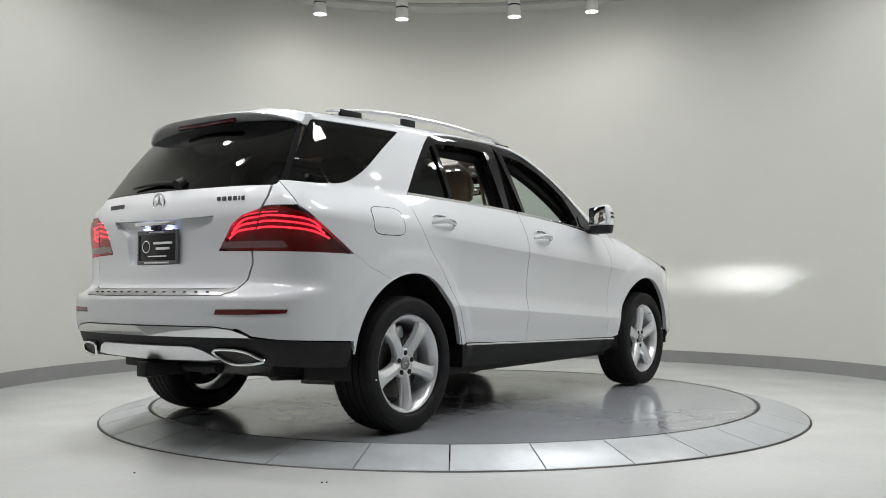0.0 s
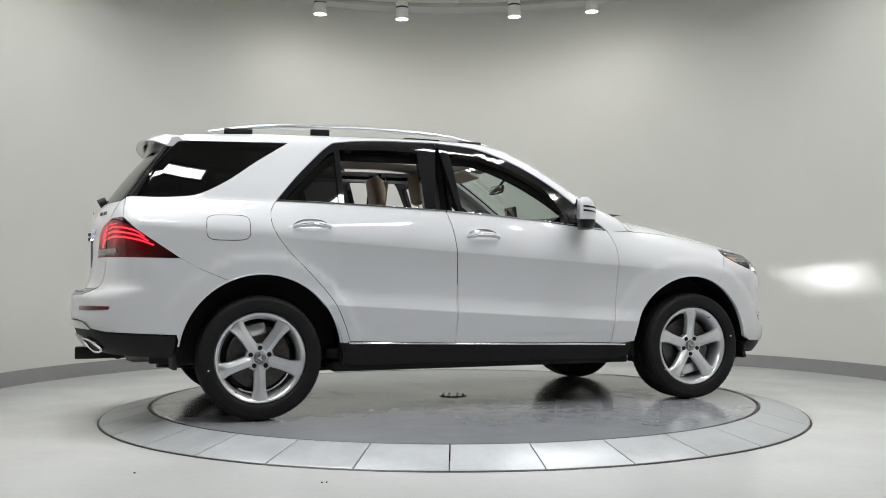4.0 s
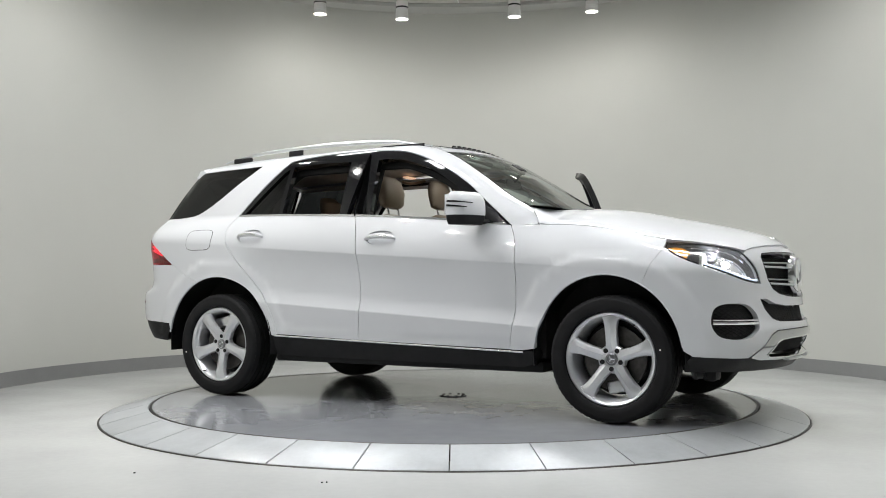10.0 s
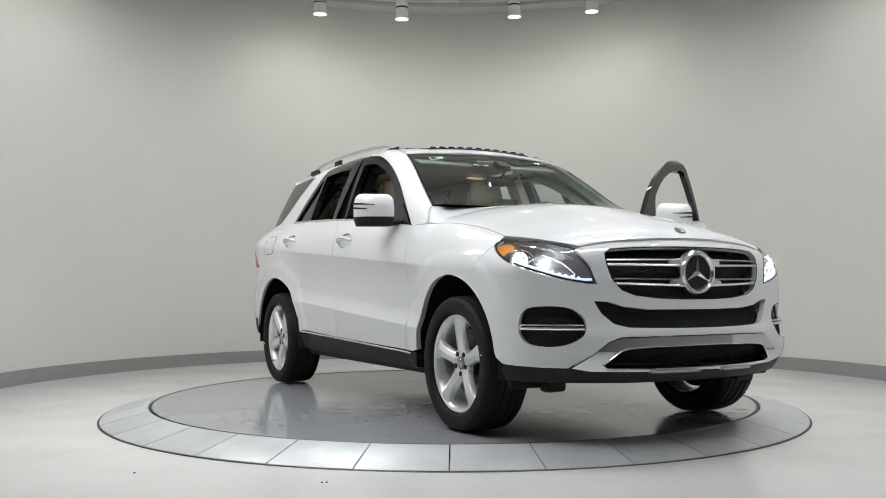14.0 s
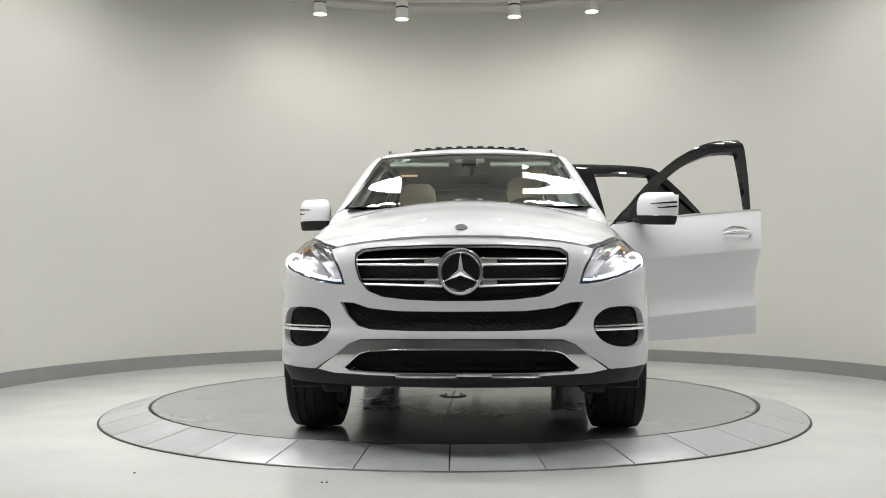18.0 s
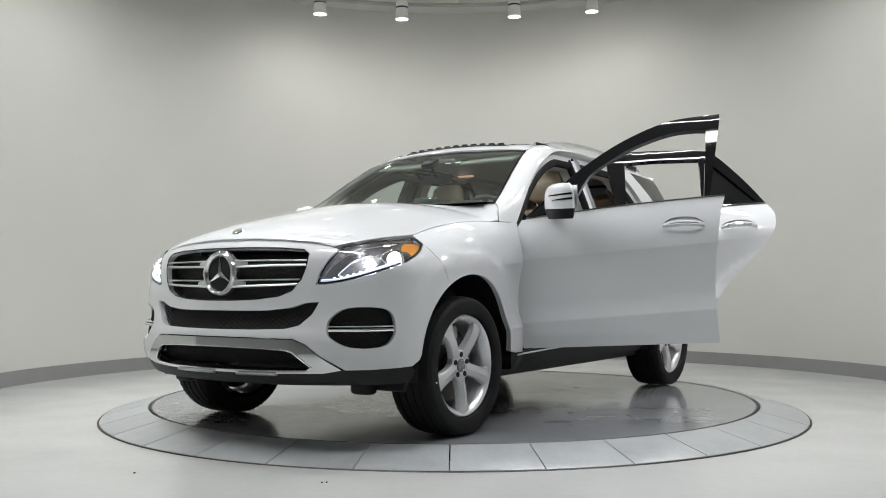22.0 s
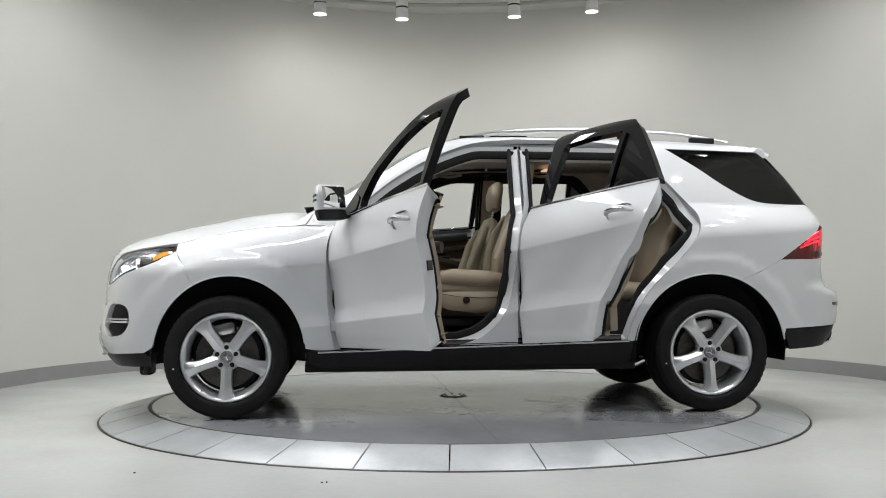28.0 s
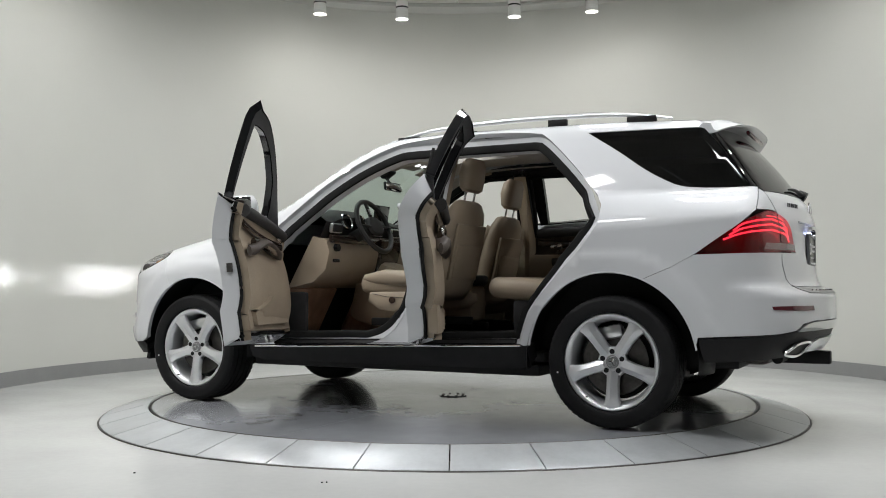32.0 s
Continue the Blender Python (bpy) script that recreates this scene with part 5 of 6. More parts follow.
ring_badge = part("badge", badge, CHROME, grl, "large chrome ring with three points")
part("badge_field", lathe([(0.0, -0.012), (0.085, -0.014)], 40, pose(BX, 0, 0.832, 0, 90, 0)), BLACK_GLOSS, ring_badge)
pts3 = bmesh.new()
for k in range(3):
    a = radians(90 + 120 * k)
    d = Vector((0, math.cos(a), math.sin(a)))
    s = Vector((0, -math.sin(a), math.cos(a)))
    c = Vector((BX - 0.010, 0, 0.832))
    tip, l, r, up = c + d * 0.088, c + s * 0.0165 - d * 0.0095, c - s * 0.0165 - d * 0.0095, c + Vector((0.012, 0, 0))
    v = [pts3.verts.new(q) for q in (tip, l, r, up, c)]
    for f in ((0, 1, 3), (0, 3, 2), (1, 4, 3), (4, 2, 3)):
        pts3.faces.new([v[i] for i in f])
part("badge_points", pts3, CHROME, ring_badge, smooth=False)

# lower intake, fog pods, lower guard opening
low = part("lower_intake", skin("lower_intake", on_front, intake, gap=-0.01, depth=0.07, lip=0, step=0.06), DASH, car, "black mesh lower air intake")
lattice("intake_mesh", intake, 0.021, 0.03, 0.003, on_front, low)
bot = part("guard_opening", skin("guard_opening", on_front, skid_gap, gap=-0.01, depth=0.07, lip=0, step=0.06), DASH, car, "black opening in the lower guard")
lattice("opening_mesh", skid_gap, 0.021, 0.045, 0.003, on_front, bot)
part("guard_lip", tube(line_on(on_front, dense(flat_loop(skid_gap, -0.003), 0.03), 0.005), 0.004, 6, closed=True, up=(1, 0, 0)), CHROME, bot)
for y0, y1 in ((-0.30, -0.02), (0.14, 0.36)):
    part("guard_tab", tube(fpath([(y0 + (y1 - y0) * i / 4, 0.350) for i in range(5)], 0.004), 0.02, 6, ry=0.008), SATIN, bot)
for sg in (1, -1):
    loop = [(sg * a, b) for a, b in fog]
    pod = part("fog_pod", skin("fog_pod", on_front, fog, gap=-0.01, depth=0.045, lip=0, step=0.05, mirror=sg < 0), DASH, car, "black side intake with a double chrome bar")
    lattice("pod_mesh", loop if sg > 0 else loop[::-1], 0.022, 0.028, 0.003, on_front, pod)
    for dz, r in ((0.010, 0.005), (-0.006, 0.009)):
        p = line_on(on_front, [(sg * a, b) for a, b in bend(side_to_front([(2.020, 0.572 + dz)]) + face_front([(0.84, 0.571 + dz), (0.73, 0.570 + dz), (0.632, 0.569 + dz)]), 5)], -0.004)
        part("pod_bar", tube(p, 0.010, 8, ry=r), CHROME, pod)

# headlamps
for sg in (1, -1):
    lamp = [o for o in car.children if o.name.startswith("head_lamp")][0 if sg > 0 else 1]
    part("housing", skin("housing", on_front, head_lamp, gap=-0.004, depth=0.10, lip=-0.095, step=0.05, mirror=sg < 0), SMOKED, lamp, "smoked metal headlamp housing")
    fl = flat_loop(head_lamp, 0.008)
    edge = line_on(on_front, dense(fl, 0.03), -0.004)
    part("lamp_rim", tube([Vector((v.x, sg * v.y, v.z)) for v in edge], 0.005, 6, closed=True, up=(1, 0, 0)), BLACK_GLOSS, lamp)

    def at(y, z, d):
        v = line_on(on_front, face_front([(y, z)]), -d)[0]
        return Vector((v.x, sg * v.y, v.z))
    amb = bend(side_to_front([(1.760, 0.980), (1.80, 0.994), (1.865, 0.980), (1.912, 0.925), (1.87, 0.922), (1.81, 0.944)]), 3, closed=True)
    part("side_marker", skin("side_marker", on_front, amb, depth=0.022, lip=0.01, gap=0, step=0.03, mirror=sg < 0), AMBER, lamp, "amber side marker")
    c = at(0.868, 0.908, 0.034)
    bowl = Matrix.Translation(c) @ Matrix.Rotation(radians(91.6), 4, "Y")
    part("projector", lathe([(0.031, 0.0), (0.036, 0.010), (0.044, 0.018), (0.048, 0.016), (0.046, 0.0)], 32, bowl), CHROME, lamp)
    part("projector_can", lathe([(0.046, 0.0), (0.044, -0.066), (0.0, -0.068)], 32, bowl), DASH, lamp)
    part("projector_ring", lathe([(0.036, 0.0125), (0.040, 0.0165), (0.044, 0.0195)], 32, bowl), LENS_GLOW, lamp, "lit projector ring")
    shut = bmesh.new()
    for up_dn in (1, -1):
        box(0.0320, 0.062, 0.003, bowl @ pose(up_dn * 0.0186, 0, -0.001), bm=shut)
    for side in (1, -1):
        box(0.006, 0.012, 0.003, bowl @ pose(0, side * 0.029, 0.0), bm=shut)
    part("cutoff_shutter", shut, SATIN, lamp, smooth=False)
    part("lamp_bulb", box(0.005, 0.030, 0.002, bowl @ pose(0, 0, -0.062)), BEAM, lamp, smooth=False)
    refl = bend([(math.atan2(y, x - FRONT_C), z) for x, y, z in ((2.163, 0.649, 0.815), (2.142, 0.679, 0.862), (2.11, 0.715, 0.900), (2.07, 0.758, 0.923), (2.039, 0.796, 0.928), (2.04, 0.814, 0.909), (2.061, 0.809, 0.881), (2.092, 0.781, 0.844), (2.121, 0.738, 0.818))], 3, closed=True)
    part("reflector", skin("reflector", on_front, refl, depth=0.030, lip=0.03, gap=0, step=0.03, mirror=sg < 0), SATIN_WHITE, lamp, "bright reflector bowl")
    rim2 = bend([(math.atan2(y, x - FRONT_C), z) for x, y, z in ((2.033, 0.814, 0.918), (1.986, 0.813, 0.949), (1.927, 0.821, 0.962), (1.899, 0.847, 0.952), (1.929, 0.882, 0.913), (1.957, 0.893, 0.880), (1.999, 0.876, 0.866), (2.028, 0.844, 0.885))], 3, closed=True)
    for rr in (refl, rim2):
        q = [Vector((v.x, sg * v.y, v.z)) for v in line_on(on_front, rr, -0.024)]
        part("reflector_rim", tube(q, 0.004, 6, closed=True, up=(1, 0, 0)), CHROME, lamp)
    cc = at(0.775, 0.885, 0.026)
    part("reflector_bulb", lathe([(0.0, 0.02), (0.012, 0.014), (0.016, 0.0), (0.016, -0.03)], 20, Matrix.Translation(cc) @ Matrix.Rotation(radians(90), 4, "Y")), BOWL_BULB, lamp)
    strip = bend(face_front([(0.575, 0.797), (0.64, 0.800), (0.72, 0.818), (0.81, 0.852)]) + side_to_front([(1.94, 0.903)]), 4)
    p = [Vector((v.x, sg * v.y, v.z)) for v in line_on(on_front, strip, -0.016)]
    part("light_guide", tube(p, 0.010, 6, ry=0.007), LED_STRIP, lamp)
    dots = bend(face_front([(0.635, 0.808), (0.72, 0.828), (0.80, 0.858)]), 3)
    for v in line_on(on_front, dots, -0.018):
        part("led", box(0.014, 0.008, 0.008, Matrix.Translation((v.x, sg * v.y, v.z)), 0.003), LED, lamp)
    brow = bend(side_to_front([(1.84, 1.0)]) + face_front([(0.78, 0.985), (0.71, 0.958), (0.645, 0.90)]), 4)
    part("brow", tube([Vector((v.x, sg * v.y, v.z)) for v in line_on(on_front, brow, -0.025)], 0.010, 6, ry=0.006), CHROME, lamp)

# tail lamps
for sg in (1, -1):
    lamp = [o for o in car.children if o.name.startswith("tail_lamp")][0 if sg > 0 else 1]
    part("lamp_back", skin("lamp_back", on_rear, tail_lamp, gap=-0.002, depth=0.05, lip=-0.048, step=0.05, mirror=sg < 0), RED_DARK, lamp)

    def glow(pts, r, nm="light_tube", mat=RED_GLOW, d=0.020):
        p = [Vector((v.x, sg * v.y, v.z)) for v in line_on(on_rear, pts, -d)]
        part(nm, tube(p, r * 0.7, 6, ry=r), mat, lamp, "glowing red light tube" if mat is RED_GLOW else "")
    rows = (([(0.505, 1.043), (0.56, 1.088), (0.64, 1.103), (0.72, 1.110)], [(-2.17, 1.085), (-2.10, 1.045)]),
            ([(0.492, 1.022), (0.545, 1.061), (0.63, 1.075), (0.72, 1.081)], [(-2.16, 1.058), (-2.08, 1.022)]),
            ([(0.478, 0.998), (0.53, 1.034), (0.62, 1.046), (0.72, 1.052)], [(-2.15, 1.030), (-2.05, 1.000)]))
    for yz, xz in rows:
        glow(bend(face_rear(yz) + side_to_rear(xz), 4), 0.0055)
    glow(bend(face_rear([(0.50, 1.060), (0.55, 1.105), (0.64, 1.126), (0.74, 1.130)]), 4), 0.003)
    white_band = face_rear([(0.446, 0.952), (0.455, 0.985), (0.62, 0.986), (0.78, 0.984), (0.80, 0.952)])
    part("reversing_lens", skin("reversing_lens", on_rear, white_band, depth=-0.003, lip=0.005, gap=0, step=0.03, mirror=sg < 0), LENS, lamp)
    part("reversing_back", skin("reversing_back", on_rear, white_band, depth=-0.0012, lip=0.0, gap=0, step=0.04, mirror=sg < 0), SMOKE_RED, lamp)
    part("seam", tube([Vector((v.x, sg * v.y, v.z)) for v in line_on(on_rear, face_rear([(0.662, 1.14), (0.64, 1.04), (0.615, 0.94)]), -0.001)], 0.003, 4, ry=0.003), BLACK_GLOSS, lamp)
    refl = face_rear([(0.515, 0.636), (0.525, 0.660), (0.70, 0.662), (0.84, 0.660), (0.835, 0.642), (0.70, 0.636)])
    part("reflector_strip", skin("reflector_strip", on_rear, refl, depth=-0.003, lip=0.008, gap=0, step=0.03, mirror=sg < 0), RED_DEEP, car, "dark red reflector strip")
    # tail pipe trim
    ex = bend(face_rear([(0.475, 0.463), (0.55, 0.474), (0.65, 0.466), (0.70, 0.44), (0.72, 0.420), (0.62, 0.404), (0.54, 0.41)]), 3, closed=True)
    pp = [Vector((v.x, sg * v.y, v.z)) for v in line_on(on_rear, ex, 0.010)]
    tip = part("exhaust_tip", tube(pp, 0.008, 8, closed=True, up=(1, 0, 0)), CHROME, car, "chrome-framed exhaust tip")
    part("exhaust_mouth", skin("exhaust_mouth", on_rear, ex, depth=-0.002, lip=0.02, gap=0.0, step=0.03, mirror=sg < 0), DASH, tip)

# tailgate furniture
gate_ob = [o for o in car.children if o.name == "tailgate"][0]
strip = rpath([(-0.16 + 0.32 * i / 8, 1.088) for i in range(9)], 0.006)
part("release_strip", tube(strip, 0.010, 8, ry=0.012), CHROME, gate_ob, "chrome strip over the plate")
plate = box(0.012, 0.31, 0.155, pose(-2.372, 0.0, 0.968), 0.003)
pl = part("licence_plate", plate, BLACK_GLOSS, gate_ob, "black dealer plate in a grey frame")
fr = bmesh.new()
for dy, dz, sy, sz in ((0, 0.078, 0.325, 0.020), (0, -0.078, 0.325, 0.020), (0.156, 0, 0.012, 0.16), (-0.156, 0, 0.012, 0.16)):
    box(0.016, sy, sz, pose(-2.374, dy, 0.968 + dz), 0.003, bm=fr)
part("plate_frame", fr, material("grey_plate_frame", (0.10, 0.10, 0.105), 0.35), pl)
pale = material("pale_print", (0.70, 0.70, 0.70), 0.6)
for dy, dz, w, h in ((-0.045, 0.022, 0.150, 0.012), (-0.045, -0.006, 0.110, 0.012), (0.0, -0.045, 0.15, 0.006), (0.0, 0.078, 0.12, 0.007), (0.0, -0.078, 0.20, 0.008)):
    part("print_bar", box(0.002, w, h, pose(-2.3795 if abs(dz) < 0.07 else -2.3835, dy, 0.968 + dz)), pale, pl, smooth=False)
part("print_ring", tube([(-2.380, 0.090 + 0.030 * math.cos(k * math.pi / 10), 0.972 + 0.030 * math.sin(k * math.pi / 10)) for k in range(20)], 0.002, 6, closed=True, up=(1, 0, 0)), pale, pl)
rb_ = bmesh.new()
bc = rpath([(0.0, 1.195)], 0.004)[0]
tube([bc + Vector((0, 0.045 * math.cos(k * math.pi / 14), 0.045 * math.sin(k * math.pi / 14))) for k in range(28)], 0.005, 6, rb_, closed=True, up=(1, 0, 0))
for k in range(3):
    a = radians(90 + 120 * k)
    tube([bc, bc + Vector((0, 0.044 * math.cos(a), 0.044 * math.sin(a)))], [0.009, 0.002], 4, rb_, up=(1, 0, 0), ry=[0.005, 0.002])
part("rear_badge", rb_, CHROME, gate_ob, "chrome ring badge with three points")


def lettering(y0, z0, widths, h, gap_w):
    """Raised chrome bars in place of model lettering."""
    y = y0
    for w in widths:
        c = rpath([(y - w / 2, z0)], 0.003)[0]
        part("lettering_bar", box(0.005, w, h, Matrix.Translation(c), 0.002), LETTER, gate_ob)
        y -= w + gap_w


lettering(0.50, 1.195, (0.022, 0.020, 0.020, 0.012, 0.020, 0.020, 0.020), 0.024, 0.005)
lettering(-0.40, 1.195, (0.026, 0.028, 0.024, 0.024, 0.010, 0.022), 0.022, 0.006)
part("rear_camera", box(0.03, 0.06, 0.02, pose(-2.385, 0.0, 1.066), 0.006), BLACK_GLOSS, gate_ob)
for y in (-0.09, 0.09):
    part("plate_light", box(0.02, 0.03, 0.006, pose(-2.376, y, 1.062), 0.002), PLATE_LED, gate_ob)
step_half = face_rear([(0.0, 0.7235), (0.25, 0.7235), (0.54, 0.7275), (0.578, 0.744), (0.572, 0.763), (0.54, 0.7565), (0.25, 0.7535), (0.0, 0.7535)])
part("loading_sill", skin("loading_sill", on_rear, step_half + [(-a, b) for a, b in step_half[::-1] if abs(a) > 1e-6], depth=-0.003, lip=0.01, gap=0, step=0.03), STEEL_PALE, car, "brushed metal loading sill")
for i in range(14):
    y = -0.45 + 0.9 * i / 13
    c = rpath([(y, 0.738)], 0.005)[0]
    part("sill_stud", box(0.006, 0.022, 0.006, Matrix.Translation(c), 0.002), BLACK_TRIM, car)
wa = rpath([(-0.10 + 0.42 * i / 8, 1.285 + 0.012 * math.sin(i / 8 * math.pi)) for i in range(9)], 0.014)
wiper = part("rear_wiper", tube(wa, [0.016, 0.015, 0.012, 0.011, 0.01, 0.009, 0.008, 0.007, 0.005], 8, ry=[0.014, 0.014, 0.012, 0.010, 0.010, 0.009, 0.008, 0.006, 0.004]), BLACK_TRIM, car, "black rear wiper")
part("wiper_boss", cyl(0.03, 0.026, 0.05, Matrix.Translation(wa[0]) @ Matrix.Rotation(radians(60), 4, "Y"), 16), BLACK_TRIM, wiper)

# spoiler over the rear window
bm = bmesh.new()
rows = []
for i in range(33):
    y = -0.615 + 1.23 * i / 32
    q = abs(y) / 0.615
    xt = -2.115 + 0.14 * q**3
    zt = 1.676 - 0.065 * q**4
    xr = -1.90
    zr = float(on_top([(xr, y * 0.955)])[0][2]) + 0.003
    mid = ((xr + xt) / 2, (zr + zt) / 2 + 0.016)
    th = 0.030 * (1 - 0.4 * q**4)
    sec = [(xr + 0.03, zr - 0.02), (xr, zr), mid, (xt + 0.02, zt + 0.003), (xt, zt - 0.004), (xt + 0.008, zt - 0.014), (xt + 0.07, zt - th), (xr - 0.03, zr - 0.075), (xr + 0.03, zr - 0.07)]
    rows.append([bm.verts.new((x, y, z)) for x, z in sec])
for p, q in zip(rows, rows[1:]):
    for j in range(9):
        bm.faces.new((p[j], q[j], q[(j + 1) % 9], p[(j + 1) % 9]))
bm.faces.new(rows[0])
bm.faces.new(rows[-1][::-1])
sp = part("spoiler", bm, PAINT, car, "white roof spoiler with a red brake light")
part("brake_light", box(0.02, 0.46, 0.026, pose(-2.070, 0, 1.642, 0, 25, 0), 0.006), RED_DEEP, sp, "dark red high brake light")

# roof rails
rail_z = curve((-1.72, 1.704), (-1.5, 1.738), (-1.24, 1.757), (-0.76, 1.767), (-0.2, 1.750), (-0.015, 1.720), (0.10, 1.702))
for sg in (1, -1):
    xs = [-1.72 + 1.82 * i / 40 for i in range(41)]
    rl = part("roof_rail", tube([(x, sg * (0.556 + 0.018 * math.sin(math.pi * (x + 1.72) / 1.82)), float(rail_z(x))) for x in xs], 0.012, 10, ry=[0.006 + 0.009 * min(1, 4 * min(i, 40 - i) / 40) for i in range(41)]), SATIN, car, "satin silver roof rail on black feet")
    for fx, ln in ((-1.545, 0.17), (-1.04, 0.12), (-0.03, 0.16)):
        zt = float(rail_z(fx))
        zb_ = float(on_top([(fx, 0.565)])[0][2])
        m = pose(fx, sg * 0.566, (zt + zb_) / 2 - 0.004)
        part("rail_foot", box(ln, 0.022, max(0.02, zt - zb_), m, 0.005), BLACK_TRIM, rl)
    part("roof_strip", tube(line_on(on_top, [(x, sg * (0.590 - 0.045 * ((0.2 - x) / 2.1)**2)) for x in np.linspace(0.2, -1.88, 24)], -0.001), 0.005, 4, ry=0.003), BLACK_TRIM, car)
    fd = []
    for k in range(32):
        ca, sa = math.cos(2 * math.pi * k / 32), math.sin(2 * math.pi * k / 32)
        fd.append((-1.643 + 0.122 * math.copysign(abs(ca)**0.45, ca), 1.103 + 0.073 * math.copysign(abs(sa)**0.45, sa)))
    if sg < 0:
        part("fuel_flap", skin("fuel_flap", on_side, fd, depth=-0.0015, lip=0.004, gap=0.002, step=0.04, mirror=True), PAINT, car)
        part("fuel_flap_gap", tube(lift(fd, 0.0, flip=True), 0.002, 4, closed=True), RUBBER, car)

# sunroof: raised wind deflector and an open glass lid
defl = [(0.165, -0.40 + 0.8 * i / 24) for i in range(25)]
dfl = part("wind_deflector", tube([Vector((v.x, v.y, v.z - 0.012)) for v in line_on(on_top, defl, 0.014)], 0.008, 6, ry=0.006), BLACK_TRIM, car, "black sunroof wind deflector with teeth")
for i in range(11):
    v = line_on(on_top, [(0.160, -0.36 + 0.072 * i)], 0.008)[0]
    part("deflector_tooth", box(0.016, 0.044, 0.018, Matrix.Translation(v), 0.006), BLACK_TRIM, dfl)
lid = [(-0.18, 0.39), (-0.18, -0.39), (-0.42, -0.39), (-0.42, 0.39)]
part("sunroof_glass", skin("sunroof_glass", on_top, lid, depth=-0.022, lip=0.012, gap=0, step=0.06), PRIVACY, car, "dark sunroof glass slid back")
fx = [(0.18, 0.40), (0.18, -0.40), (-0.42, -0.40), (-0.42, 0.40)]
part("sunroof_seal", tube(line_on(on_top, dense(fx, 0.05), -0.006), 0.010, 6, closed=True), RUBBER, car)
part("antenna_fin", tube([(-1.86, 0, 1.715), (-1.82, 0, 1.735), (-1.74, 0, 1.732), (-1.68, 0, 1.722)], [0.006, 0.014, 0.012, 0.004], 8, ry=[0.006, 0.022, 0.014, 0.004]), PAINT, car)
hb = line_on(on_top, [(2.175, 0.0)], 0.002)[0]
part("hood_badge", lathe([(0.0, 0.004), (0.022, 0.004), (0.029, 0.002), (0.031, -0.002)], 24, Matrix.Translation(hb) @ Matrix.Rotation(radians(28), 4, "Y")), CHROME, car, "small round metal badge")
for sg in (1, -1):
    wp = line_on(on_top, [(1.045 - 0.10 * (i / 8)**2, 0.05 * sg + sg * 0.55 * i / 8 - 0.12) for i in range(9)], -0.005)
    part("wiper_blade", tube(wp, 0.005, 6, ry=0.006), BLACK_TRIM, car)
    part("wheel_arch_lip", tube(lift(arch(**ARCH_R, a0=172, a1=8, n=30), -0.004, flip=sg < 0), 0.006, 6), PAINT, car)
    part("wheel_arch_lip", tube(lift(arch(**ARCH_F, a0=172, a1=8, n=30), -0.004, flip=sg < 0), 0.006, 6), PAINT, car)
stick = [(0.35, -0.50), (0.35, -0.40), (0.39, -0.40), (0.39, -0.50)]
st = part("window_sticker", skin("window_sticker", on_top, stick, depth=0.0025, lip=0, gap=0, step=0.03), material("pale_sticker", (0.85, 0.86, 0.86), 0.6), car, "small white sticker with unreadable dark print")
for k, (x, w) in enumerate(((0.362, 0.06), (0.378, 0.08))):
    q = line_on(on_top, [(x, -0.45)], -0.003)[0]
    part("print_bar", box(0.008, w, 0.001, Matrix.Translation(q) @ Matrix.Rotation(radians(31), 4, "Y")), BLACK_GLOSS, st, smooth=False)


# ---- the cabin ----
def cushion(name, sx, sy, sz, m, parent, mat=BEIGE, bev=0.05, label=""):
    bm = box(sx, sy, sz, m, bev, 4)
    return part(name, bm, mat, parent, label)


def puffy(pts, m, mat, name, parent, label=""):
    """A padded form lofted through rounded sections (height, centre, half width, half depth)."""
    bm = bmesh.new()
    rows = []
    n = 20
    for h, c, w, d in pts:
        ring = []
        for i in range(n):
            a = 2 * math.pi * i / n
            ca, sa = math.cos(a), math.sin(a)
            ring.append(bm.verts.new(m @ Vector((c + d * math.copysign(abs(ca)**0.8, ca), w * math.copysign(abs(sa)**0.7, sa), h))))
        rows.append(ring)
    for p, q in zip(rows, rows[1:]):
        for i in range(n):
            bm.faces.new((p[i], p[(i + 1) % n], q[(i + 1) % n], q[i]))
    bm.faces.new(rows[0])
    bm.faces.new(rows[-1])
    return part(name, bm, mat, parent, label)


